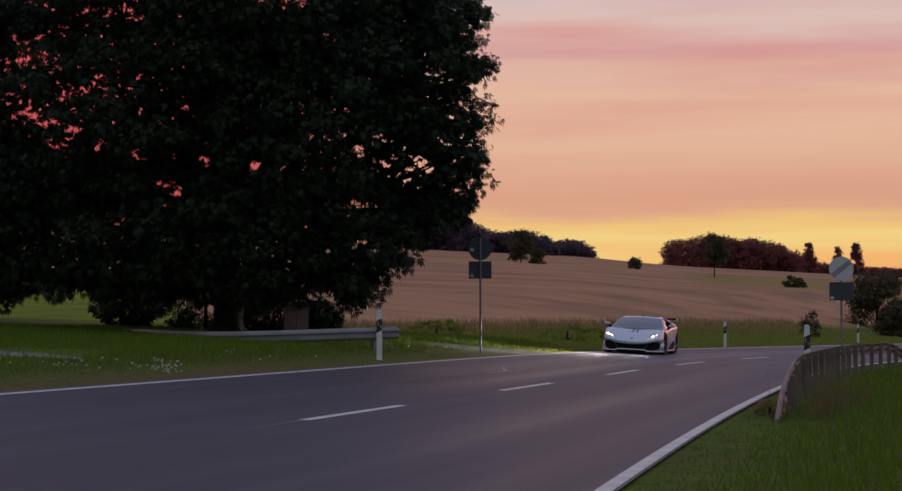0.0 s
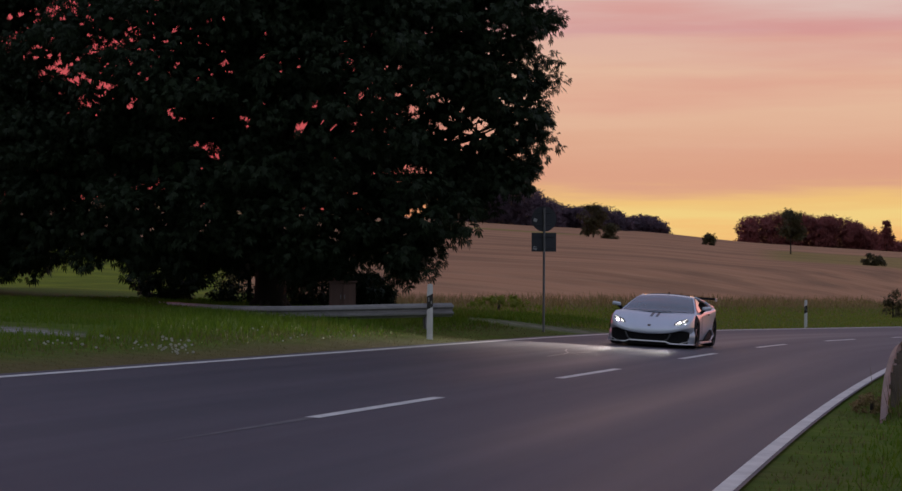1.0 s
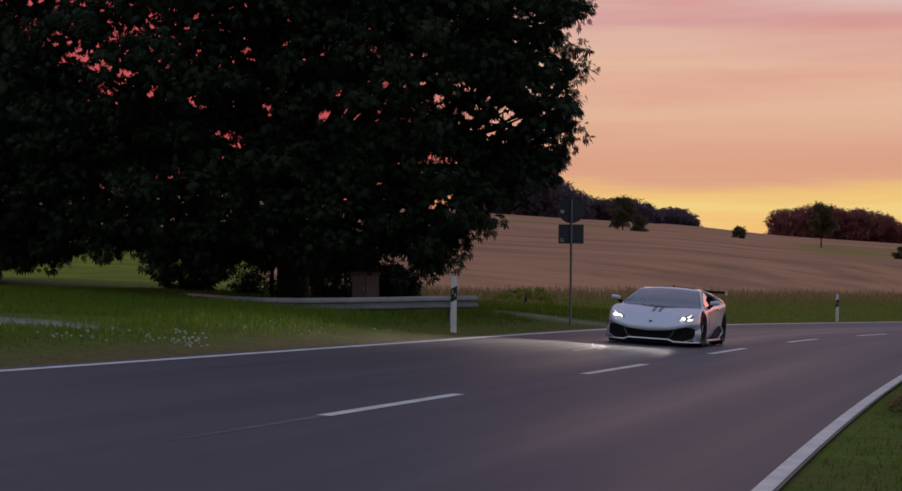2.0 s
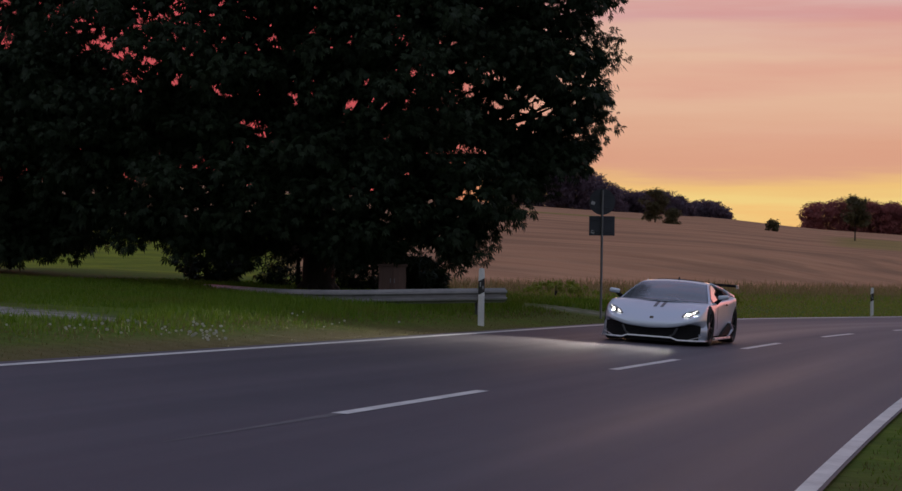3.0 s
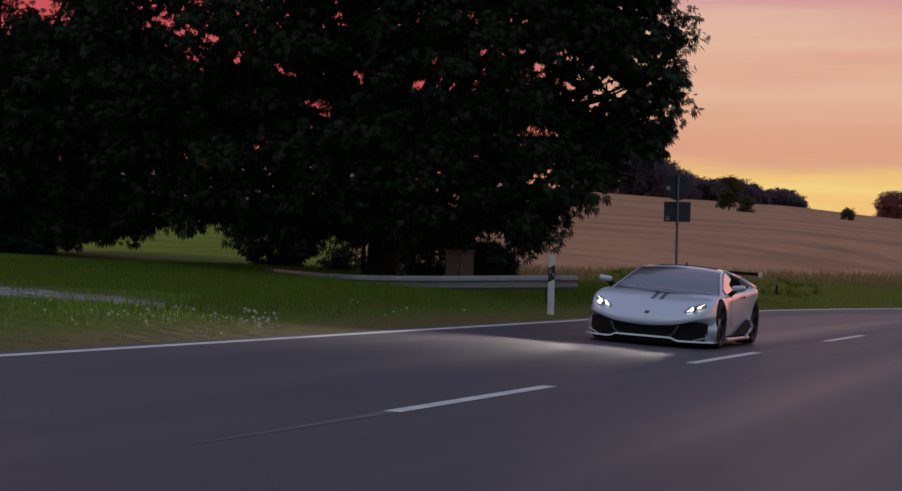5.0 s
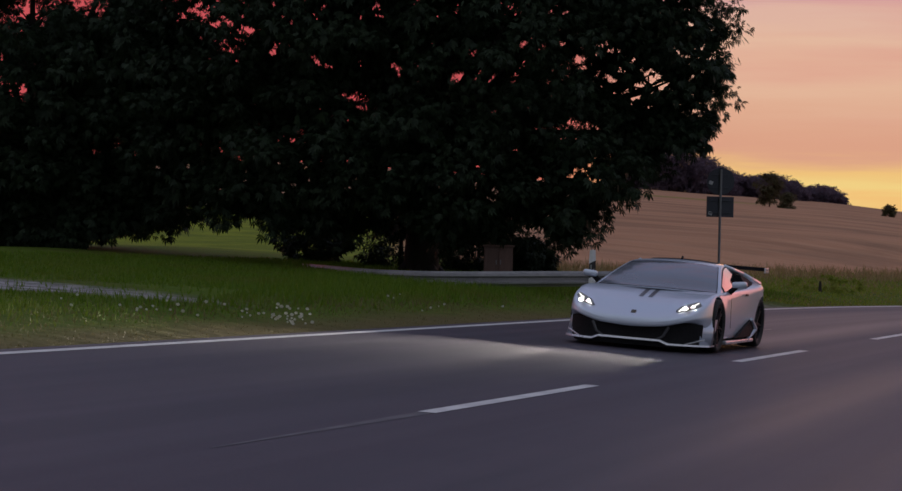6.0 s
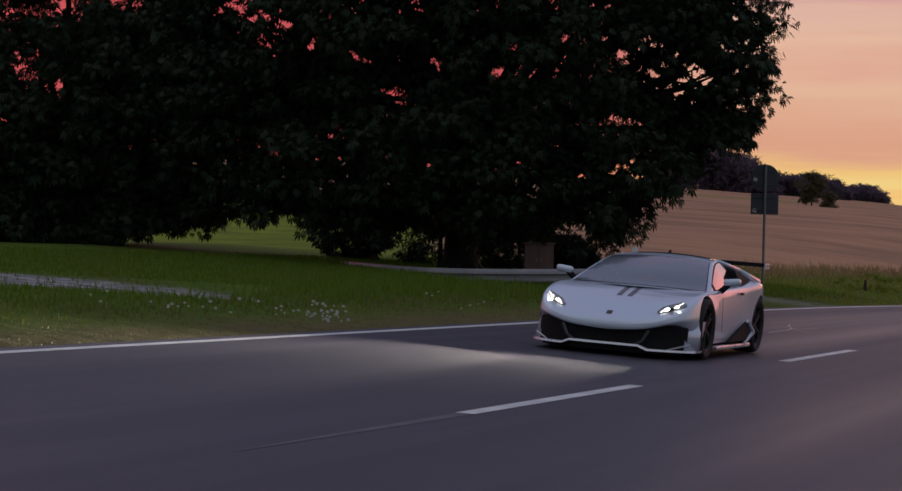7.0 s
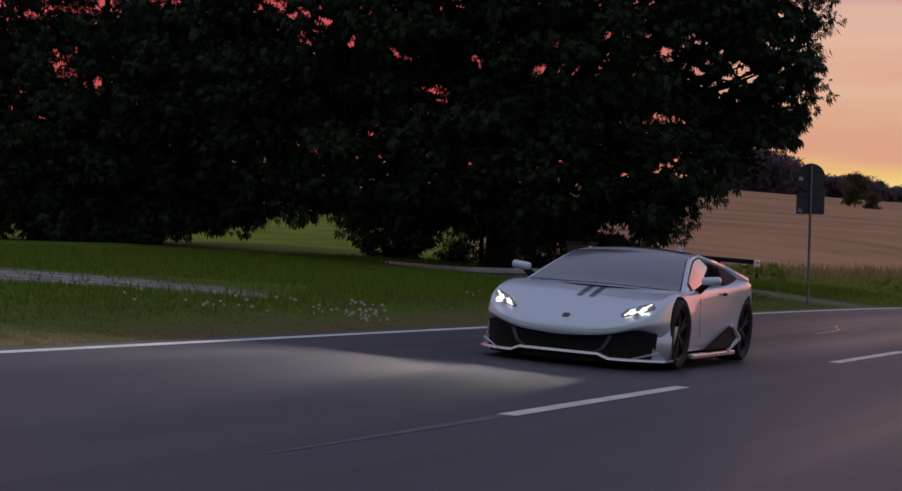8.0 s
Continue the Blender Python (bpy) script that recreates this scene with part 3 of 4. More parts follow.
TYRE = plain("tyre_rubber", (0.012, 0.012, 0.012), (0.024, 0.023, 0.022), 30, 0.85, bumpy=0.3)
RIM = plain("dark_alloy", (0.012, 0.012, 0.013), (0.024, 0.024, 0.026), 12, 0.5, 0.0, spec=0.15)
DISC = plain("brake_steel", (0.08, 0.08, 0.085), (0.12, 0.12, 0.125), 30, 0.5, 0.6)
LAMP_GLOW = glow("headlamp_glow", (1.0, 0.90, 0.80), 310000.0)
LAMP_SOFT = glow("daylight_strip_glow", (1.0, 0.93, 0.84), 2.0)
LAMP_CASE = plain("grey_lamp_case", (0.16, 0.17, 0.19), (0.22, 0.23, 0.25), 20, 0.3, coat=0.8)
GOLD = plain("dull_gold_badge", (0.05, 0.042, 0.028), (0.10, 0.08, 0.05), 40, 0.45, 0.5)

car = tagged(new("sports_car"), "low silver-white wedge-shaped sports car driving with lit headlights", "car")

# y, zb, low (w, z), mid (w, z), shoulder (w, z), top (w, z), crown z
STATIONS = [
    (2.27, .27, .28, .28, .32, .305, .32, .355, .20, .385, .39),
    (2.20, .27, .58, .345, .63, .375, .62, .42, .40, .43, .425),
    (2.08, .27, .77, .405, .82, .435, .79, .50, .50, .49, .465),
    (1.88, .25, .86, .36, .905, .44, .87, .595, .56, .565, .53),
    (1.70, .20, .90, .22, .94, .45, .90, .675, .58, .64, .595),
    (1.31, .15, .95, .18, .978, .46, .91, .765, .62, .735, .695),
    (1.00, .12, .94, .16, .965, .46, .92, .755, .66, .775, .77),
    (0.60, .12, .93, .16, .945, .44, .915, .765, .80, .80, .80),
    (0.00, .12, .92, .16, .935, .44, .912, .79, .82, .825, .82),
    (-0.60, .12, .93, .16, .955, .46, .935, .815, .80, .845, .85),
    (-1.00, .14, .95, .18, .965, .48, .985, .855, .76, .885, .90),
    (-1.31, .16, .96, .20, .995, .50, .985, .875, .72, .92, .925),
    (-1.72, .20, .88, .25, .91, .50, .90, .84, .66, .91, .91),
    (-2.08, .30, .78, .34, .82, .50, .81, .79, .60, .85, .85),
    (-2.16, .35, .68, .40, .74, .50, .73, .74, .50, .80, .80),
]


def car_body():
    bm = bmesh.new()
    rings = []
    for y, zb, wl, zl, wm, zm, ws, zs, wt, zt, zc in STATIONS:
        half = [(0, zb), (wl, zl), (wm, zm), (ws, zs), (wt, zt), (0, zc)]
        ring = half + [(-x, z) for x, z in half[4:0:-1]]
        rings.append([bm.verts.new((x, y, z)) for x, z in ring])
    n = len(rings[0])
    for a, b in zip(rings, rings[1:]):
        for k in range(n):
            bm.faces.new((a[k], b[k], b[(k + 1) % n], a[(k + 1) % n]))
    bm.faces.new(rings[0])
    bm.faces.new(rings[-1][::-1])
    cr = bm.edges.layers.float.new("crease_edge")
    for a, b in zip(rings, rings[1:]):
        for k, c in ((1, 0.7), (9, 0.7), (3, 0.45), (7, 0.45), (2, 0.3), (8, 0.3)):
            bm.edges.get((a[k], b[k]))[cr] = c
    bmesh.ops.recalc_face_normals(bm, faces=bm.faces)
    me = bpy.data.meshes.new("raw")
    bm.to_mesh(me)
    bm.free()
    raw = new("raw", me)
    sub = raw.modifiers.new("s", "SUBSURF")
    sub.levels = sub.render_levels = 3
    cutters = []
    for y in (1.31, -1.31):
        for sx in (1, -1):
            cb = bmesh.new()
            bmesh.ops.create_cone(cb, cap_ends=True, segments=40, radius1=0.378, radius2=0.378, depth=0.40,
                                  matrix=Matrix.Translation((sx * 0.945, y, 0.345)) @ Euler((0, radians(90), 0)).to_matrix().to_4x4())
            cm = bpy.data.meshes.new("cut")
            cb.to_mesh(cm)
            cb.free()
            c = new("cut", cm)
            cutters.append(c)
            mod = raw.modifiers.new("b", "BOOLEAN")
            mod.operation, mod.object, mod.solver = "DIFFERENCE", c, "EXACT"
    bpy.context.view_layer.update()
    dg = bpy.context.evaluated_depsgraph_get()
    done = bpy.data.meshes.new_from_object(raw.evaluated_get(dg))
    done.name = "body"
    for o in (raw, *cutters):
        bpy.data.objects.remove(o)
    done.materials.clear()
    done.materials.append(PAINT)
    done.polygons.foreach_set("use_smooth", [True] * len(done.polygons))
    try:
        done.set_sharp_from_angle(angle=radians(38))
    except AttributeError:
        pass
    ob = new("body", done)
    ob.parent = car
    return ob


body = car_body()

CAB_Y = [0.95, 0.55, 0.10, -0.15, -0.50, -0.90, -1.40, -1.95]
CAB = {
    "wb": [.875, .865, .845, .83, .81, .78, .72, .64], "zb": [.73, .76, .785, .80, .81, .83, .85, .85],
    "wr": [.865, .765, .655, .605, .585, .55, .49, .42], "zr": [.738, .905, 1.065, 1.112, 1.125, 1.10, 1.01, .90],
    "zc": [.752, .945, 1.105, 1.150, 1.165, 1.140, 1.05, .93],
}


def cab_value(key, y):
    """Smoothed value of a cabin curve at y."""
    ys = np.array(CAB_Y[::-1])
    vs = np.array(CAB[key][::-1])
    return float(np.mean([np.interp(y + d, ys, vs) for d in (-0.12, -0.06, 0, 0.06, 0.12)]))


def cab_roof(y, u, lift=0.0):
    wr, zr, zc = (cab_value(k, y) for k in ("wr", "zr", "zc"))
    bow = 0.15 * (1 - u * u) * min(max((y + 0.1) / 1.0, 0), 1)
    return (u * (wr + lift * abs(u)), y + bow + lift * 0.6, zc - (zc - zr) * u * u + lift)


def cab_side(y, s, sx, lift=0.0):
    wr, zr, wb, zb = (cab_value(k, y) for k in ("wr", "zr", "wb", "zb"))
    return (sx * (wr + (wb - wr) * (s ** 0.85) + lift), y, zr + (zb - zr) * s + lift * 0.4)


def grid_bm(fn, us, vs, flip=False):
    bm = bmesh.new()
    g = [[bm.verts.new(fn(u, v)) for u in us] for v in vs]
    for a, b in zip(g, g[1:]):
        for k in range(len(us) - 1):
            q = (a[k], a[k + 1], b[k + 1], b[k])
            bm.faces.new(q[::-1] if flip else q)
    return bm


ysamp = np.linspace(0.98, -1.95, 40)
roof = part("roof", grid_bm(lambda u, y: cab_roof(y, u), np.linspace(-1, 1, 17), ysamp), PAINT, car, smooth=True)
for sx in (1, -1):
    pan = part("side_panel", grid_bm(lambda q, y: cab_side(y, q, sx), np.linspace(0, 1, 8), ysamp, sx < 0), PAINT, car, smooth=True)
    win = part("side_window", grid_bm(lambda q, y: cab_side(y, 0.10 + 0.82 * q, sx, 0.007), np.linspace(0, 1, 6), np.linspace(0.66, -0.48, 16), sx < 0), CAR_GLASS, car, "dark tinted side window", True)
    bmf = grid_bm(lambda q, y: cab_side(y, 0.06 + 0.90 * q, sx, 0.0045), np.linspace(0, 1, 6), np.linspace(0.72, -0.52, 16), sx < 0)
    part("window_seal", bmf, CAR_BLACK, win)
    part("side_scoop", grid_bm(lambda q, y: cab_side(y, 0.04 + 0.95 * q, sx, 0.008), np.linspace(0, 1, 5), np.linspace(-0.58, -1.30, 12), sx < 0), CAR_BLACK, car, "black air scoop behind the window")
screen = part("windscreen", grid_bm(lambda u, y: cab_roof(y, u * 0.93, 0.008), np.linspace(-1, 1, 15), np.linspace(0.93, 0.02, 14)), SCREEN, car, "dark raked windscreen reflecting the sky", True)
part("windscreen_seal", grid_bm(lambda u, y: cab_roof(y, u * 0.945, 0.005), np.linspace(-1, 1, 15), np.linspace(0.932, 0.0, 14)), CAR_BLACK, screen)
part("engine_cover", grid_bm(lambda u, y: cab_roof(y, u * 0.8, 0.008), np.linspace(-1, 1, 9), np.linspace(-0.32, -1.85, 16)), CAR_BLACK, car, "black louvred engine cover")


def lathe(bm, profile, sides=40):
    """Turn a profile of (x, r) about the x axis."""
    rings = []
    for k in range(sides):
        a = 2 * math.pi * k / sides
        rings.append([bm.verts.new((x, r * math.cos(a), r * math.sin(a))) for x, r in profile])
    for k in range(sides):
        a, b = rings[k], rings[(k + 1) % sides]
        for j in range(len(profile) - 1):
            bm.faces.new((a[j], a[j + 1], b[j + 1], b[j]))
    bmesh.ops.recalc_face_normals(bm, faces=bm.faces)
    return bm


def nose_y(x):
    return 2.25 - 0.42 * (abs(x) / 0.93) ** 3.5


def band(x0, x1, z0, z1, out0, out1, thick, n=24):
    """A curved slab that follows the nose in plan."""
    bm = bmesh.new()
    rows = []
    for x in np.linspace(x0, x1, n):
        ya, yb = nose_y(x) + out0, nose_y(x) + (out1(x) if callable(out1) else out1)
        zt = z1(x) if callable(z1) else z1
        za = z0(x) if callable(z0) else z0
        rows.append([bm.verts.new(p) for p in ((x, ya, za), (x, yb, zt), (x, yb - thick, zt), (x, ya - thick, za))])
    for a, b in zip(rows, rows[1:]):
        for k in range(4):
            bm.faces.new((a[k], a[(k + 1) % 4], b[(k + 1) % 4], b[k]))
    bm.faces.new(rows[0][::-1])
    bm.faces.new(rows[-1])
    bmesh.ops.recalc_face_normals(bm, faces=bm.faces)
    return bm


grille = part("front_intake", band(-0.865, 0.865, 0.10, lambda x: 0.285 + 0.13 * min(abs(x) / 0.7, 1) ** 1.5, -0.035, -0.05, 0.16, 44), CAR_BLACK, car, "black mesh front intake")
for k in range(6):
    part("intake_slat", band(-0.40, 0.40, 0.135 + 0.03 * k, 0.143 + 0.03 * k, -0.035, -0.035, 0.02), CAR_BLACK, grille)
for sx in (1, -1):
    lo, hi = sorted((sx * 0.47, sx * 0.80))
    for k in range(4):
        part("intake_slat", band(lo, hi, 0.15 + 0.04 * k, 0.158 + 0.04 * k, -0.035, -0.035, 0.02, 10), CAR_BLACK, grille)
    bm = bmesh.new()
    rod(bm, (sx * 0.30, nose_y(.30) + 0.0, 0.11), (sx * 0.44, nose_y(.44) + 0.0, 0.19), 0.014, 0.014, 6)
    rod(bm, (sx * 0.44, nose_y(.44) + 0.0, 0.19), (sx * 0.50, nose_y(.50), 0.31), 0.018, 0.022, 6)
    part("intake_vane", bm, STRIPE, car)
    bm = bmesh.new()
    rod(bm, (sx * 0.70, nose_y(.70) + 0.02, 0.105), (sx * 0.90, nose_y(.90) + 0.02, 0.170), 0.008, 0.012, 6)
    part("canard", bm, LIP, car)


def lip_z(x):
    """The lip is lifted in the middle and flares up at the corners."""
    a = abs(x)
    return 0.082 + 0.040 * min(max((0.50 - a) / 0.10, 0), 1)


part("splitter", band(-0.955, 0.955, lip_z, lambda x: lip_z(x) + 0.022, 0.045, 0.030, 0.30, 80), LIP, car, "silver front splitter lip")
part("air_dam", band(-0.80, 0.80, 0.05, 0.10, -0.03, -0.03, 0.2, 30), CAR_BLACK, car)
for sx in (1, -1):
    lo, hi = sorted((sx * 0.845, sx * 0.955))
    part("bumper_corner", band(lo, hi, 0.098, 0.43, -0.012, lambda x: -0.05 - 1.2 * (abs(x) - 0.81), 0.14, 12), PAINT, car, smooth=True)
part("underbody", box(bmesh.new(), (1.62, 3.9, 0.10), (0, -0.1, 0.15), bevel=0.02), CAR_BLACK, car)


def surface_z(x, y):
    """Height of the bonnet above a point, by a ray straight down."""
    hit, at, _, _ = body.ray_cast((x, y, 2.0), (0, 0, -1))
    return at.z if hit else 0.5


# bonnet stripes, badge
for sx in (-0.064, 0.064):
    part("bonnet_stripe", grid_bm(lambda u, y: (sx + u * 0.030 + 0.0, y, surface_z(sx + u * 0.030, y) + 0.004), (-1, 0, 1), np.linspace(1.12, 1.54, 9), True), STRIPE, car)
bm = bmesh.new()
zb_ = surface_z(0, 2.10)
box(bm, (0.066, 0.080, 0.014), (0, 2.10, zb_ + 0.003), Euler((radians(-28), 0, 0)).to_matrix().to_4x4(), 0.006)
part("badge", bm, GOLD, car, "small dull gold shield badge")

# headlights
for sx in (1, -1):
    m = Matrix.Translation((sx * 0.69, 1.955, surface_z(sx * 0.69, 1.955) + 0.012)) @ Euler((radians(38), 0, radians(-sx * 20))).to_matrix().to_4x4() @ Euler((0, radians(-sx * 14), 0)).to_matrix().to_4x4()
    bm = bmesh.new()
    pts = [(-0.17, -0.055), (0.02, -0.065), (0.17, 0.02), (0.15, 0.075), (-0.10, 0.04), (-0.18, -0.01)]
    bot = [bm.verts.new(m @ Vector((sx * x, -0.03, z))) for x, z in pts]
    top = [bm.verts.new(m @ Vector((sx * x, 0.012, z))) for x, z in pts]
    bm.faces.new(bot)
    bm.faces.new(top)
    for k in range(6):
        bm.faces.new((bot[k], bot[(k + 1) % 6], top[(k + 1) % 6], top[k]))
    bmesh.ops.recalc_face_normals(bm, faces=bm.faces)
    lamp = part("headlight", bm, LAMP_CASE, car, "lit angular headlight in a grey housing")
    for x, z, r in ((-0.085, -0.012, 0.022), (0.055, 0.010, 0.024)):
        bm = bmesh.new()
        bmesh.ops.create_uvsphere(bm, u_segments=14, v_segments=8, radius=r, matrix=m @ Matrix.Translation((sx * x, 0.012, z)) @ Matrix.Diagonal((1.1, 0.35, 0.9, 1)))
        part("lamp", bm, LAMP_SOFT, lamp, smooth=True)
    # low-beam projector: a slit emitter between two black shield plates
    c = Vector((sx * 0.69, 1.985, surface_z(sx * 0.69, 1.985) + 0.026))
    aim = Matrix.Translation(c) @ Euler((radians(-4.6), 0, radians(-21.5 if sx > 0 else -23))).to_matrix().to_4x4()
    bm = bmesh.new()
    for dz in (-0.0115, 0.0115):
        box(bm, (0.05, 0.082, 0.002), (0, 0.039, dz))
    for dx in (-0.0245, 0.0245):
        box(bm, (0.002, 0.082, 0.021), (dx, 0.039, 0))
    box(bm, (0.05, 0.004, 0.025), (0, -0.005, 0))
    bmesh.ops.transform(bm, matrix=aim, verts=bm.verts)
    part("beam_shield", bm, CAR_BLACK, lamp)
    bm = bmesh.new()
    q = [bm.verts.new(aim @ Vector((dx, 0, dz))) for dx, dz in ((-0.022, -0.0095), (-0.022, 0.0095), (0.022, 0.0095), (0.022, -0.0095))]
    bm.faces.new(q)
    part("projector", bm, LAMP_GLOW, lamp)
    bm = bmesh.new()
    rod(bm, m @ Vector((sx * -0.02, 0.02, -0.02)), m @ Vector((sx * 0.14, 0.02, 0.05)), 0.007, 0.005, 6)
    rod(bm, m @ Vector((sx * -0.15, 0.02, -0.035)), m @ Vector((sx * -0.05, 0.02, 0.015)), 0.007, 0.005, 6)
    part("light_strip", bm, LAMP_SOFT, lamp)
    # door mirrors
    bm = bmesh.new()
    box(bm, (0.20, 0.11, 0.085), (sx * 1.03, 0.58, 0.885), Euler((0, radians(-sx * 6), radians(sx * 12))).to_matrix().to_4x4(), 0.03)
    mir = part("door_mirror", bm, PAINT, car, smooth=True)
    bm = bmesh.new()
    rod(bm, (sx * 0.88, 0.54, 0.76), (sx * 0.99, 0.58, 0.86), 0.040, 0.034, 8)
    part("mirror_arm", bm, CAR_BLACK, mir)
    # sill, side blade and lower intake
    bm = bmesh.new()
    box(bm, (0.07, 1.75, 0.05), (sx * 0.94, 0.0, 0.115), bevel=0.015)
    part("side_sill", bm, LIP, car)
    bm = bmesh.new()
    w = 0.965
    tri = [(0.30, 0.17), (-0.82, 0.17), (-0.90, 0.36), (-0.62, 0.40)]
    a = [bm.verts.new((sx * (w - 0.03), y, z)) for y, z in tri]
    b = [bm.verts.new((sx * (w + 0.012), y, z)) for y, z in tri]
    bm.faces.new(a)
    bm.faces.new(b)
    for k in range(4):
        bm.faces.new((a[k], a[(k + 1) % 4], b[(k + 1) % 4], b[k]))
    bmesh.ops.recalc_face_normals(bm, faces=bm.faces)
    part("side_intake", bm, CAR_BLACK, car, "black triangular intake above the sill")
    bm = bmesh.new()
    rod(bm, (sx * 0.985, -0.60, 0.41), (sx * 0.985, -0.93, 0.27), 0.022, 0.030, 6)
    rod(bm, (sx * 0.985, -0.93, 0.27), (sx * 0.96, -0.55, 0.13), 0.030, 0.022, 6)
    part("side_blade", bm, PAINT, car)
    # shoulder intake behind the window, and the buttress over it
    bm = bmesh.new()
    prof = [(-0.52, 0.80), (-0.52, 1.02), (-0.80, 1.00), (-1.35, 0.90), (-1.35, 0.80)]
    a = [bm.verts.new((sx * 0.62, y, z)) for y, z in prof]
    b = [bm.verts.new((sx * (0.90 if z < 0.85 else 0.80), y, z - (0.02 if z > 0.95 else 0))) for y, z in prof]
    bm.faces.new(a)
    bm.faces.new(b)
    for k in range(5):
        bm.faces.new((a[k], a[(k + 1) % 5], b[(k + 1) % 5], b[k]))
    bmesh.ops.recalc_face_normals(bm, faces=bm.faces)
    part("shoulder_intake", bm, CAR_BLACK, car, "black shoulder air intake")
    bm = bmesh.new()
    rod(bm, (sx * 0.60, -0.40, 1.105), (sx * 0.72, -1.0, 1.015), 0.030, 0.035, 8)
    rod(bm, (sx * 0.72, -1.0, 1.015), (sx * 0.84, -1.62, 0.875), 0.035, 0.05, 8)
    part("buttress", bm, PAINT, car, smooth=True)
    # door shut line and handle
    bm = bmesh.new()
    rod(bm, (sx * 0.952, 0.66, 0.70), (sx * 0.952, 0.60, 0.30), 0.0022, 0.0022, 5)
    part("door_gap", bm, CAR_BLACK, car)
    bm = bmesh.new()
    box(bm, (0.02, 0.13, 0.03), (sx * 0.955, -0.33, 0.74), bevel=0.008)
    part("door_handle", bm, CAR_BLACK, car)

# shark-fin aerial on the roof
bm = bmesh.new()
fin = [(-0.30, 1.155), (-0.42, 1.155), (-0.42, 1.205), (-0.38, 1.205)]
sides_ = [[bm.verts.new((dx, y, z)) for y, z in fin] for dx in (-0.008, 0.008)]
bm.faces.new(sides_[0])
bm.faces.new(sides_[1][::-1])
for k in range(4):
    bm.faces.new((sides_[0][k], sides_[1][k], sides_[1][(k + 1) % 4], sides_[0][(k + 1) % 4]))
bmesh.ops.recalc_face_normals(bm, faces=bm.faces)
part("aerial", bm, CAR_BLACK, car)

# rear wing
bm = bmesh.new()
box(bm, (1.72, 0.24, 0.025), (0, -2.02, 1.09), Euler((radians(8), 0, 0)).to_matrix().to_4x4(), 0.01)
wing = part("rear_wing", bm, CAR_BLACK, car, "black rear wing with silver end plates")
for sx in (1, -1):
    bm = bmesh.new()
    box(bm, (0.02, 0.26, 0.075), (sx * 0.865, -2.02, 1.075), bevel=0.006)
    part("end_plate", bm, LIP, wing)
    bm = bmesh.new()
    rod(bm, (sx * 0.42, -1.95, 0.86), (sx * 0.42, -2.03, 1.09), 0.022, 0.018, 8)
    part("wing_strut", bm, CAR_BLACK, wing)
    bm = bmesh.new()
    box(bm, (0.36, 0.03, 0.05), (sx * 0.50, -2.15, 0.68), bevel=0.01)
    part("tail_light", bm, plain("tail_lamp_red", (0.10, 0.008, 0.008), (0.16, 0.012, 0.012), 20, 0.2), car)


wheels = []
for y, wd in ((1.31, 0.25), (-1.31, 0.30)):
    for sx in (1, -1):
        hub = new("wheel")
        hub.parent = car
        hub.location = (sx * (0.965 - wd / 2), y, 0.345)
        h = wd / 2
        part("tyre", lathe(bmesh.new(), [(-h * .75, .255), (-h * .97, .285), (-h, .315), (-h * .86, .338), (-h * .5, .345), (h * .5, .345), (h * .86, .338), (h, .315), (h * .97, .285), (h * .75, .255)]), TYRE, hub, smooth=True)
        bm = lathe(bmesh.new(), [(-h * .8, .258), (h * .78, .262), (h * .90, .256), (h * .80, .236), (-h * .7, .225), (-h * .8, .258)] if sx > 0 else [(h * .8, .258), (-h * .78, .262), (-h * .90, .256), (-h * .80, .236), (h * .7, .225), (h * .8, .258)])
        for k in range(5):
            for d in (-0.16, 0.16):
                a = 2 * math.pi * k / 5 + d
                b0 = 2 * math.pi * k / 5 + d * 0.4
                rod(bm, (sx * h * .62, 0.05 * math.cos(b0), 0.05 * math.sin(b0)), (sx * h * .72, 0.245 * math.cos(a), 0.245 * math.sin(a)), 0.022, 0.016, 6)
        rod(bm, (sx * h * .3, 0, 0), (sx * h * .75, 0, 0), 0.065, 0.045, 14)
        part("rim", bm, RIM, hub)
        bm = bmesh.new()
        rod(bm, (sx * h * .05, 0, 0), (sx * h * .22, 0, 0), 0.19, 0.19, 28)
        part("brake_disc", bm, DISC, hub)
        wheels.append((hub, hub.location.copy()))

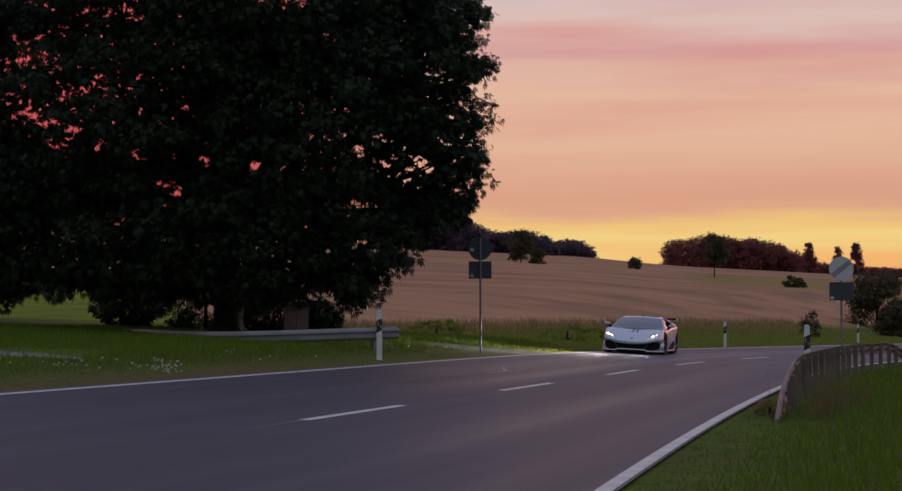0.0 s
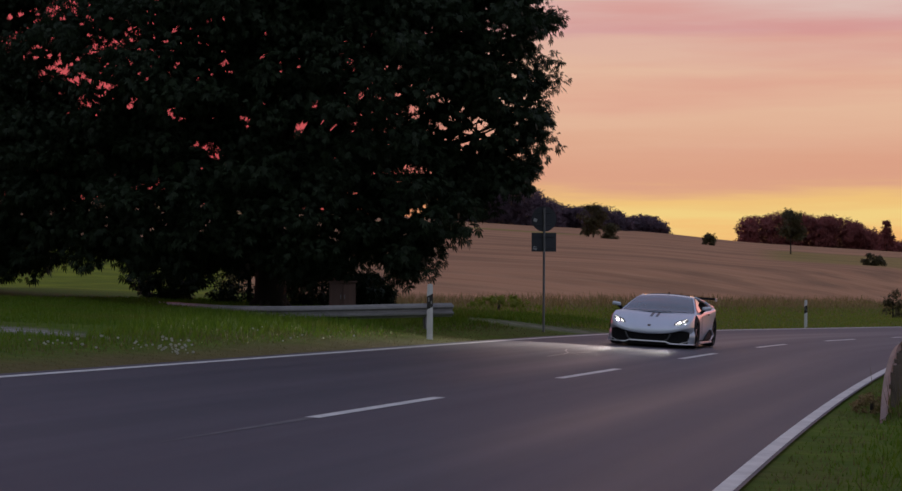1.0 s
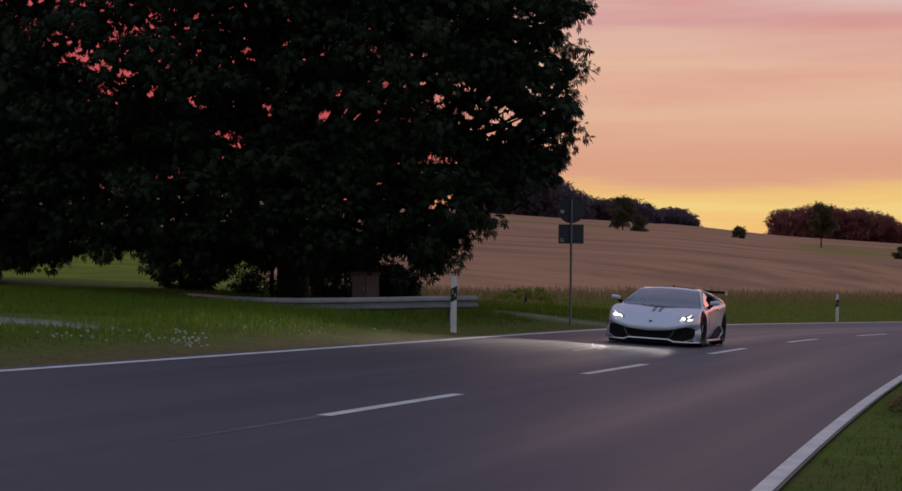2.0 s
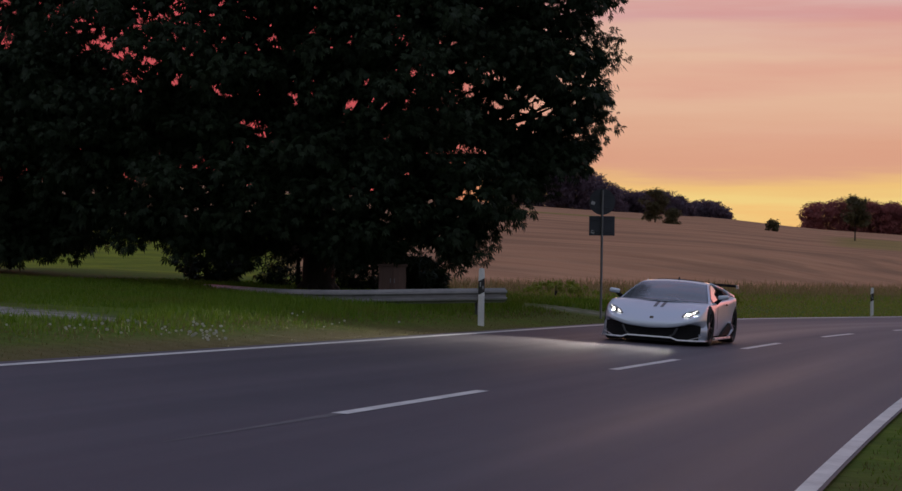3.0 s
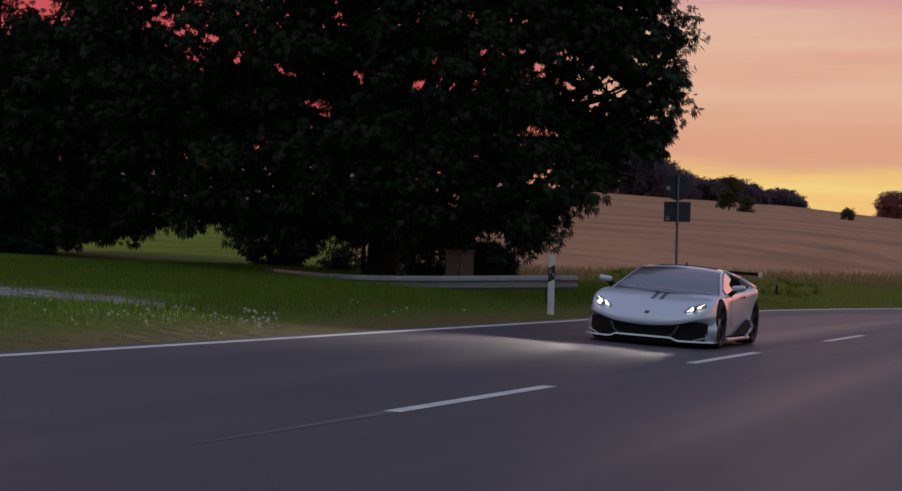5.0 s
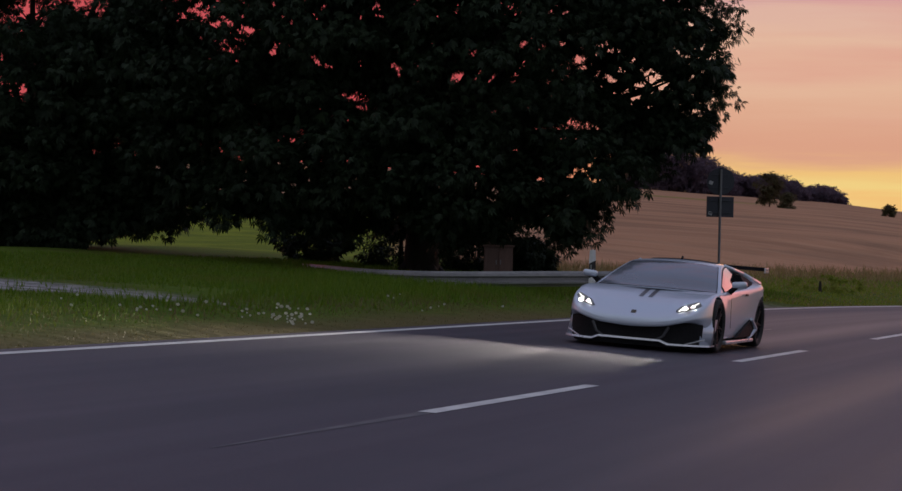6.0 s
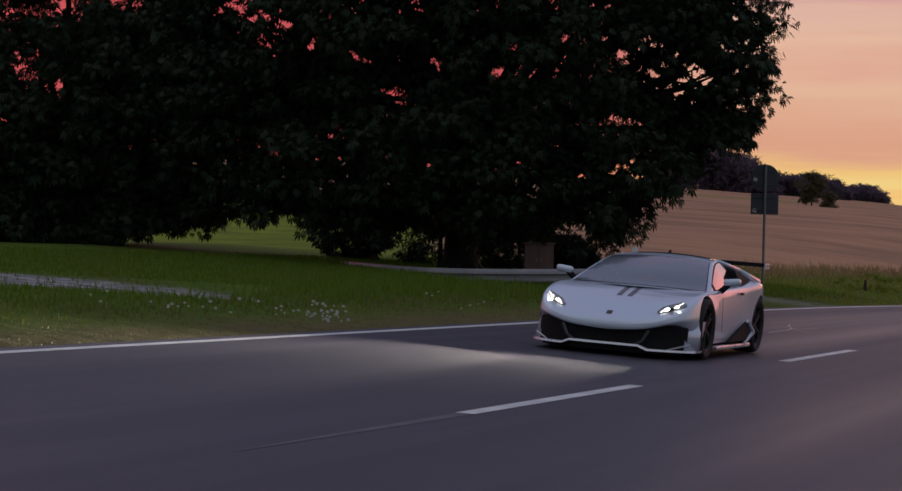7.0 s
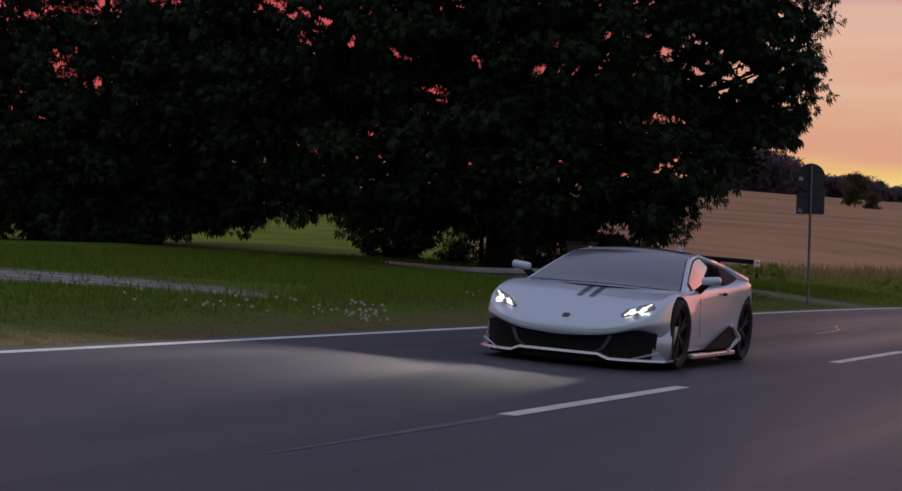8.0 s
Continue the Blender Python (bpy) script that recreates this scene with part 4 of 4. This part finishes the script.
# ---------------- roadside things ----------------
def delineator(x, y, z, yaw=0.0, scale=1.0):
    """White roadside marker post with a slanted black band and a reflector."""
    root = tagged(new("delineator_post"), "white plastic roadside marker post with a black band and reflector", "marker post", group="roadside marker posts")
    root.matrix_basis = pose(x, y, z, 0, 0, yaw)
    for (z0, z1, mat, nm) in ((-0.25, 0.56, POST_WHITE, "lower_post"), (0.56, 0.83, POST_BLACK, "black_band"), (0.83, 1.02, POST_WHITE, "cap")):
        bm = bmesh.new()
        prof = [(-0.06, -0.035), (0.0, -0.062), (0.06, -0.035), (0.06, 0.045), (-0.06, 0.045)]
        tilt0 = 0.0 if z0 < 0 else 0.06
        tilt1 = 0.06 if z1 < 1 else -0.05
        lo = [bm.verts.new((px, py, z0 + tilt0 * (px / 0.12 + 0.5 - 0.5))) for px, py in prof]
        hi = [bm.verts.new((px * (0.97 if z1 < 1 else 0.85), py * (1 if z1 < 1 else 0.8), z1 + tilt1 * (px / 0.12 if z1 < 1 else (py - 0.0) / 0.08))) for px, py in prof]
        bm.faces.new(lo[::-1])
        bm.faces.new(hi)
        for k in range(5):
            bm.faces.new((lo[k], lo[(k + 1) % 5], hi[(k + 1) % 5], hi[k]))
        bmesh.ops.recalc_face_normals(bm, faces=bm.faces)
        part(nm, bm, mat, root)
    bm = bmesh.new()
    box(bm, (0.024, 0.01, 0.09), (-0.026, -0.052, 0.735), Euler((0, 0, radians(-24))).to_matrix().to_4x4(), 0.004)
    part("reflector", bm, REFLECTOR, root)
    bm = bmesh.new()
    box(bm, (0.024, 0.01, 0.06), (0.026, -0.052, 0.675), Euler((0, 0, radians(24))).to_matrix().to_4x4(), 0.004)
    part("reflector", bm, REFLECTOR, root)
    return root


post = delineator(-1.6, 43.5, on_land(-1.6, 43.5) + 0.07, 6)
for px, py in ((11.4, 83.0), (centre(150.0) - 5.6, 150.0), (float(centre(116.0)) - 5.7, 116.0)):
    copy_thing(post, pose(float(px), py, on_land(px, py), 0, 0, -8))
copy_thing(post, pose(float(centre(38.0)) + 4.42, 38.0, on_land(float(centre(38.0)) + 4.42, 38.0) + 0.24, 0, 0, -10))


def beam_profile():
    """Half of a W-beam's section as (depth, height)."""
    return [(0.0, -0.155), (0.012, -0.13), (0.075, -0.095), (0.08, -0.06), (0.02, -0.02), (0.02, 0.02), (0.08, 0.06), (0.075, 0.095), (0.012, 0.13), (0.0, 0.155)]


OLD_STEEL = plain("weathered_brown_steel", (0.13, 0.108, 0.096), (0.26, 0.205, 0.18), 6, 0.6, 0.4, 0.1)


def guard_rail(name, label, pts, side, post_step, post_from=0.0, steel=None):
    """W-beam rail along pts (x, y, z of the beam's middle); side: +1 ribs to the path's left."""
    root = tagged(new(name), label, "guard rail")
    P = [Vector(p) for p in pts]
    # resample
    dense = []
    for a, b in zip(P, P[1:]):
        n = max(2, int((b - a).length / 0.5))
        dense += [a.lerp(b, k / n) for k in range(n)]
    dense.append(P[-1])
    for _ in range(6):
        dense = [dense[0]] + [(dense[k - 1] + dense[k] * 2 + dense[k + 1]) / 4 for k in range(1, len(dense) - 1)] + [dense[-1]]
    bm = bmesh.new()
    rows = []
    for k, p in enumerate(dense):
        d = dense[min(k + 1, len(dense) - 1)] - dense[max(k - 1, 0)]
        d.z = 0
        d.normalize()
        nrm = Vector((-d.y, d.x, 0)) * side
        rows.append([bm.verts.new(p + nrm * dp + Vector((0, 0, h))) for dp, h in beam_profile()])
    for a, b in zip(rows, rows[1:]):
        for k in range(len(a) - 1):
            bm.faces.new((a[k], a[k + 1], b[k + 1], b[k]))
    beam = part("beam", bm, steel or STEEL, root)
    mod = beam.modifiers.new("thick", "SOLIDIFY")
    mod.thickness = 0.006
    dist, nxt = 0.0, post_from
    for k in range(1, len(dense)):
        dist += (dense[k] - dense[k - 1]).length
        if dist >= nxt:
            nxt += post_step
            p = dense[k]
            d = (dense[k] - dense[k - 1])
            yaw = math.degrees(math.atan2(d.y, d.x))
            gz = on_land(p.x, p.y) - 0.25
            topz = p.z + 0.13
            if topz - gz < 0.35:
                continue
            nrm = Vector((-d.y, d.x, 0)).normalized() * side
            q = p - nrm * 0.07
            bm = bmesh.new()
            rot = Euler((0, 0, radians(yaw))).to_matrix().to_4x4()
            for off, sz in (((0, 0), (0.012, 0.10)), ((0.025, 0.05), (0.055, 0.010)), ((0.025, -0.05), (0.055, 0.010))):
                o = rot @ Vector((off[0], off[1], 0))
                box(bm, (sz[0], sz[1], topz - gz), (q.x + o.x, q.y + o.y, (topz + gz) / 2), rot)
            part("rail_post", bm, steel or STEEL, root)
            bm = bmesh.new()
            box(bm, (0.05, 0.10, 0.06), (p.x - nrm.x * 0.0, p.y - nrm.y * 0.0, p.z), rot, 0.004)
            part("bracket", bm, steel or STEEL, root)
    return root


guard_rail("guard_rail", "grey galvanised W-beam guard rail curving through the grass", [
    (-1.25, 48.2, 0.60), (-2.8, 47.0, 0.58), (-4.6, 46.6, 0.52), (-6.2, 48.0, 0.50), (-7.6, 50.8, 0.52), (-8.7, 53.8, 0.50)], 1, 2.0, 0.6)


def right_rail_pts():
    out = []
    for y, off, h in ((23.6, 5.06, -0.06), (25.0, 4.97, 0.08), (28.0, 4.80, 0.30), (31.0, 4.68, 0.50), (33.0, 4.62, 0.58), (36, 4.58, 0.60), (46, 4.55, 0.60), (52, 4.65, 0.60),
                      (59, 4.9, 0.60), (61, 5.0, 0.50), (63.5, 5.1, 0.1)):
        x = float(centre(y)) + off
        out.append((x, y, float(road_z(x)) + h))
    return out


guard_rail("guard_rail", "weathered guard rail seen from behind, its end sloping into the grass", right_rail_pts(), 1, 2.0, 3.5, OLD_STEEL)


def traffic_sign(x, y, z, yaw, front):
    label = "round white sign with a grey diagonal bar above dark plate" if front else "grey back of a round sign and square plate on pole"
    root = tagged(new("traffic_sign"), label, "traffic sign", group="roadside signs")
    root.matrix_basis = pose(x, y, z, 0, 0, yaw)
    bm = bmesh.new()
    rod(bm, (0, 0, -0.4), (0, 0, 2.88), 0.030, 0.030, 12)
    part("pole", bm, SIGN_GREY, root)
    fy = -0.045 if front else 0.045
    bm = bmesh.new()
    bmesh.ops.create_cone(bm, cap_ends=True, segments=40, radius1=0.315, radius2=0.315, depth=0.016, matrix=Matrix.Translation((0, fy, 2.60)) @ Euler((radians(90), 0, 0)).to_matrix().to_4x4())
    disc = part("round_plate", bm, SIGN_WHITE if front else SIGN_BACK, root)
    bm = bmesh.new()
    box(bm, (0.62, 0.016, 0.47), (0, fy, 2.02), bevel=0.006)
    plate = part("square_plate", bm, SIGN_BACK, root)
    if front:
        for d in (-0.045, 0.0, 0.045):
            bm = bmesh.new()
            box(bm, (0.58, 0.006, 0.026), (d * 0.7, fy - 0.012, 2.60 - d * 0.7), Euler((0, radians(-38), 0)).to_matrix().to_4x4())
            part("diagonal_bar", bm, SIGN_GREY, disc)
        bm = bmesh.new()
        box(bm, (0.09, 0.004, 0.07), (-0.24, fy - 0.011, 1.85))
        part("sticker", bm, SIGN_WHITE, plate)
    else:
        for zc in (2.60, 1.90):
            bm = bmesh.new()
            box(bm, (0.09, 0.004, 0.08), (-0.22, fy - 0.011, zc - 0.03), Euler((0, radians(20), 0)).to_matrix().to_4x4())
            part("sticker", bm, SIGN_WHITE, disc if zc > 2.3 else plate)
    for zc in (2.75, 2.45, 2.16, 1.88):
        bm = bmesh.new()
        box(bm, (0.40 if zc > 2.3 else 0.5, 0.02, 0.025), (0, fy * 0.6, zc), bevel=0.004)
        part("clamp_rail", bm, SIGN_BACK, root)
    return root


traffic_sign(0.92, 54.0, 0.18, 4, False)
traffic_sign(10.15, 51.0, -0.44, -3, True)

# pinkish utility cabinet behind the rail
cab_root = tagged(new("utility_cabinet"), "weathered pinkish-brown utility cabinet under the tree", "cabinet")
cab_root.matrix_basis = pose(-3.85, 50.2, on_land(-3.85, 50.2) - 0.03, 0, 0, 5)
part("cabinet_body", box(bmesh.new(), (0.62, 0.32, 0.84), (0, 0, 0.42), bevel=0.015), WOOD_BOARD, cab_root)
for sx in (-0.15, 0.15):
    d = part("cabinet_door", box(bmesh.new(), (0.285, 0.02, 0.72), (sx, -0.171, 0.43), bevel=0.006), WOOD_BOARD, cab_root)
    part("door_handle", box(bmesh.new(), (0.02, 0.02, 0.10), (sx * 0.3, -0.189, 0.52), bevel=0.004), SIGN_GREY, d)
part("cabinet_cap", box(bmesh.new(), (0.68, 0.38, 0.05), (0, 0, 0.865), bevel=0.012), WOOD_BOARD, cab_root)

# ---------------- distant woods and bushes ----------------
def bush(name, x, y, w, h, label, seed, leaf=0.5, count=1500, mat=None, depth=None, trunk=0.0, cone=False):
    """A bush or far tree: leaf clumps in an uneven dome, on a stem."""
    rng = np.random.default_rng(seed)
    z = on_land(x, y)
    root = tagged(new(name), label, "tree" if trunk or cone else "bush")
    root.location = (x, y, z)
    n = 60 if cone else 34
    a = rng.uniform(0, 2 * math.pi, n)
    zz = rng.uniform(0.05, 0.95, n) ** (1.5 if cone else 1.0)
    rad = (1 - zz) if cone else np.sqrt(np.clip(1 - (zz * 1.6 - 0.6) ** 2, 0.05, 1))
    rad = rad * rng.uniform(0.4, 1.0, n)
    c = np.stack([np.cos(a) * rad * w / 2, np.sin(a) * rad * (depth or w) / 2, trunk + zz * (h - trunk) * 0.92], 1)
    v, f = leaf_cloud(rng, c, rng.uniform(0.10, 0.2, n) * min(w, h) * (0.8 if cone else 1.2), count, leaf, fan=3)
    v[:, 2] = np.maximum(v[:, 2], -0.2)
    bm = bmesh.new()
    rod(bm, (0, 0, -0.3), (0, 0, max(trunk, h * 0.3) + h * 0.3), max(0.05, w * 0.03), 0.03, 8)
    part("trunk" if trunk or cone else "stem", bm, BARK, root)
    numpy_mesh("crown", v, f, mat or (HAZED_FAR_LEAF if cone else BUSH_LEAF), root)
    return root


def at_px(px, y):
    return (px - 784) / 3170 * y


def woods(name, px0, px1, dist, heights, label, seed, per=95, leaf=0.7, mat=None):
    """A far stand of trees as one mass: heights are (share of the width, metres)."""
    rng = np.random.default_rng(seed)
    hx, hh = zip(*heights)
    x0, x1 = at_px(px0, dist), at_px(px1, dist)
    n = int((x1 - x0) * 7.0)
    u = rng.uniform(0, 1, n)
    x = x0 + u * (x1 - x0)
    y = dist + rng.uniform(0, 14, n)
    top = np.interp(u, hx, hh) * rng.uniform(0.92, 1.02, n)
    zs = []
    for k in range(n):
        base = on_land(x[k], y[k])
        for q in (0.08, 0.22, 0.38, 0.54, 0.70, 0.86):
            zs.append((x[k] + rng.normal() * 0.6, y[k] + rng.normal(), base + top[k] * (q + rng.uniform(-0.07, 0.07))))
    c = np.array(zs)
    v, f = leaf_cloud(rng, c, rng.uniform(0.7, 1.1, len(c)), n * per, leaf, fan=3)
    ob = numpy_mesh(name, v, f, mat or HAZED_FAR_LEAF)
    return tagged(ob, label, "woods", kind="stuff")


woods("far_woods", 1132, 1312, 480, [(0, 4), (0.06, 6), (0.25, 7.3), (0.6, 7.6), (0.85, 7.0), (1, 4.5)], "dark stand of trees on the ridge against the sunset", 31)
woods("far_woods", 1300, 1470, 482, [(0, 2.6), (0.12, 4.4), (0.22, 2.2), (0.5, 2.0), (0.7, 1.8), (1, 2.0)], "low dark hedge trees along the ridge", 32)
woods("far_woods", 700, 868, 440, [(0, 8.5), (0.55, 9.0), (0.8, 7.4), (1, 4.6)], "dark woods on the hill behind the wheat field", 33, mat=HAZED_HILL_LEAF)
woods("far_woods", 862, 965, 455, [(0, 5.0), (0.2, 4.2), (0.6, 5.2), (0.85, 4.4), (1, 2.0)], "dark woods falling along the ridge", 34, mat=HAZED_HILL_LEAF)
woods("far_woods", 965, 1020, 470, [(0, 2.4), (0.3, 3.6), (0.7, 3.6), (1, 1.4)], "small dark copse on the ridge", 35, mat=HAZED_HILL_LEAF)
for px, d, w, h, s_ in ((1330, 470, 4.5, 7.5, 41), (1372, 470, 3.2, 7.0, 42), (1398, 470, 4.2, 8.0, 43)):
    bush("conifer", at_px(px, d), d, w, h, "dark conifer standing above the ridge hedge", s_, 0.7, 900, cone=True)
bush("field_tree", at_px(1195, 300), 300, 3.6, 6.3, "lone dark tree in the grass strip", 44, 0.45, 1500, trunk=1.6)
bush("field_bush", at_px(1080, 330), 330, 2.4, 1.8, "small dark bush on the field edge", 45, 0.35, 700)
bush("field_bush", at_px(1312, 230), 230, 2.4, 1.35, "rounded dark bush in the grass strip", 46, 0.3, 900)
bush("field_tree", at_px(915, 300), 300, 3.4, 4.8, "olive bush-like tree on the field boundary", 47, 0.4, 1500, trunk=0.5)
bush("field_bush", at_px(940, 296), 296, 2.2, 2.2, "dark bush beside the boundary tree", 48, 0.35, 900)
bush("hedge_bush", 35.4, 172, 5.2, 4.8, "large dark bush at the roadside", 49, 0.4, 3000)
bush("hedge_bush", 39.0, 168, 5.5, 4.4, "broad dark bush at the roadside", 50, 0.4, 3000)
bush("hedge_bush", 32.6, 150, 3.6, 2.4, "low grey-green bush before the hedge", 51, 0.3, 2000)
bush("weed_bush", 20.8, 118, 1.0, 1.6, "tall dark weeds at the field edge", 52, 0.16, 500)
bush("weed_bush", float(centre(26.0)) + 4.72, 26.0, 0.55, 0.24, "pinkish dry weeds beside the rail end", 55, 0.05, 500, PALE_GRASS)
bush("weed_bush", -0.2, 70.0, 2.6, 0.55, "low green weeds at the field edge", 53, 0.10, 900, FAR_GRASS)
bush("weed_bush", 4.4, 72.0, 3.2, 0.55, "low green weeds in the verge", 54, 0.10, 900, FAR_GRASS)

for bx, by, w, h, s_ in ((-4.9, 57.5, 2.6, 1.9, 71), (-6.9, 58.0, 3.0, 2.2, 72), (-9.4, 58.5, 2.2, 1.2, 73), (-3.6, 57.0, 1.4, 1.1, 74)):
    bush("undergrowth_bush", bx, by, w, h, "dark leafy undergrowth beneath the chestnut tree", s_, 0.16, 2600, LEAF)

# ---------------- grass and flowers ----------------
def blades(name, rng, x, y, h, w, material, label, lean=0.35):
    n = len(x)
    z = land_z(x, y) - 0.02
    a = rng.uniform(0, math.pi, n)
    dx, dy = np.cos(a) * w / 2, np.sin(a) * w / 2
    la, lb = rng.normal(scale=lean, size=n) * h, rng.normal(scale=lean, size=n) * h
    v = np.stack([np.stack([x - dx, y - dy, z], 1), np.stack([x + dx, y + dy, z], 1), np.stack([x + la, y + lb, z + h], 1)], 1).reshape(-1, 3)
    ob = numpy_mesh(name, v, np.arange(n * 3).reshape(-1, 3), material)
    return tagged(ob, label, "grass", kind="stuff")


def scatter(rng, n, lo, hi, y0, y1, side):
    """Points beside the road between two offsets from the edge line, inside the strip that comes into view."""
    y = y0 + (y1 - y0) * rng.random(n) ** 1.3
    u = lo + (hi - lo) * rng.random(n)
    x = centre(y) - LEFT_EDGE - u if side < 0 else centre(y) + right_edge(y) + u
    return x, y, u


rng = np.random.default_rng(5)
x, y, u = scatter(rng, 130000, 0.30, 13.0, 17, 66, -1)
yt = y - 0.8 * (x + 9)
keep = ~((yt > 28.8) & (yt < 33.9) & (x < -6.4) & (rng.random(len(x)) < 0.93)) & ~((y > 54.6) & (y < 58.2) & (x > -1.0)) & ~((y > 50) & (y < 58.2) & (x > 0.0) & (rng.random(len(x)) < 0.5))
x, y, u = x[keep], y[keep], u[keep]
h = (0.05 + 0.10 * smooth01(u, 1.2, 3.0) * (1 - 0.6 * smooth01(-x, 6.0, 8.0))) * rng.uniform(0.6, 1.6, len(x))
low = u < rng.uniform(1.5, 3.2, len(x))
blades("verge_grass", rng, x[~low], y[~low], 0.85 * h[~low], 0.015 + 0.0003 * y[~low], GRASS, "green uncut verge grass beside the road")
blades("verge_grass", rng, x[low], y[low], 0.6 * h[low], 0.012 + 0.0003 * y[low], DRY_GRASS, "short dry brownish grass along the asphalt edge")
x, y, u = scatter(rng, 60000, 0.25, 12.0, 60, 150, -1)
tall = rng.random(len(x)) < 0.18 * smooth01(u, 4.5, 8.0)
h = np.where(tall, rng.uniform(0.10, 0.25, len(x)), rng.uniform(0.03, 0.10, len(x)))
dry = rng.random(len(x)) < np.where(tall, 0.6, 0.15)
blades("verge_grass", rng, x[~dry], y[~dry], h[~dry], 0.05, FAR_GRASS, "rough green grass beyond the road")
blades("verge_grass", rng, x[dry], y[dry], h[dry], 0.05, PALE_GRASS, "dry stalks in the rough grass beyond the road")
x, y, u = scatter(rng, 5000, 9.0, 12.5, 66, 150, -1)
blades("field_edge", rng, x, y, rng.uniform(0.2, 0.48, len(x)), 0.05, PALE_GRASS, "tall dry stalks at the edge of the wheat")
x, y, u = scatter(rng, 60000, 0.20, 8.0, 8, 75, 1)
lo_ = rng.random(len(x)) < np.where(u < 0.8, 0.5, 0.12)
h = (0.05 + 0.11 * smooth01(u, 0.5, 2.0)) * rng.uniform(0.6, 1.5, len(x))
blades("verge_grass", rng, x[~lo_], y[~lo_], h[~lo_], 0.02, GRASS, "green verge grass round the guard rail")
blades("verge_grass", rng, x[lo_], y[lo_], h[lo_], 0.018, DRY_GRASS, "dry stalks in the verge grass")
y = rng.uniform(24.5, 32, 420)
x = centre(y) + 5.1 + rng.normal(0.35, 0.22, 420)
blades("tall_grass", rng, x, y, rng.uniform(0.3, 0.75, 420), 0.014, DRY_GRASS, "tall dry grass round the sloping rail end", 0.18)


def flowers(cx, cy, sx, sy, n, seed):
    rng = np.random.default_rng(seed)
    bm = bmesh.new()
    for _ in range(n):
        x, y = cx + rng.normal() * sx, cy + rng.normal() * sy
        z = on_land(x, y) + rng.uniform(0.12, 0.30)
        r = rng.uniform(0.010, 0.028)
        ring = [bm.verts.new((x + r * math.cos(k * 1.0472), y - 0.4 * r * math.sin(k * 1.0472), z + 0.8 * r * math.sin(k * 1.0472))) for k in range(6)]
        top = bm.verts.new((x, y, z + 0.012))
        bot = bm.verts.new((x, y, z - 0.012))
        for k in range(6):
            bm.faces.new((ring[k], ring[(k + 1) % 6], top))
            bm.faces.new((ring[(k + 1) % 6], ring[k], bot))
    return tagged(mesh_object("wild_flowers", bm, PETAL), "small white flower heads in the verge grass", "flowers", kind="stuff")


flowers(-4.7, 28.8, 0.22, 0.3, 34, 61)
flowers(-5.3, 28.0, 0.6, 0.25, 14, 62)
flowers(-6.4, 26.6, 0.35, 0.25, 10, 63)
flowers(-3.4, 34.5, 0.6, 0.4, 8, 64)

# ---------------- what moves ----------------
CAR = [(0.0, 6.26, 64.6), (0.1, 5.55, 60.95), (0.2, 4.90, 57.5), (0.3, 4.44, 54.45), (0.4, 4.06, 52.4), (0.5, 3.90, 51.3), (1.0, 3.56, 49.2),
       (1.5, 3.18, 47.45), (2.5, 2.41, 44.03), (3.5, 1.70, 40.72), (4.5, 0.97, 37.6), (5.5, 0.22, 34.64), (6.5, -0.52, 31.64), (7.0, -0.88, 30.27), (8.0, -1.61, 27.35)]


def car_pose(x, y, heading):
    return Matrix.Translation((x, y, -BANK * x)) @ Euler((0, math.atan(BANK), 0)).to_matrix().to_4x4() @ pose(0, 0, 0.005, 0, 0, heading)


def motions():
    walk(car, [(t, car_pose(x, y, 166.5)) for t, x, y in CAR])
    ts = [k / 30 for k in range(241)]
    ys = np.interp(ts, [r[0] for r in CAR], [r[2] for r in CAR])
    turn, rows = 0.0, [0.0]
    for a, b in zip(ys, ys[1:]):
        turn -= min(abs(b - a) / 0.97 / 0.345, 1.3)
        rows.append(turn)
    for hub, at in wheels:
        walk(hub, [(t, Matrix.Translation(at) @ Matrix.Rotation(r, 4, "X")) for t, r in zip(ts, rows)])


motions()
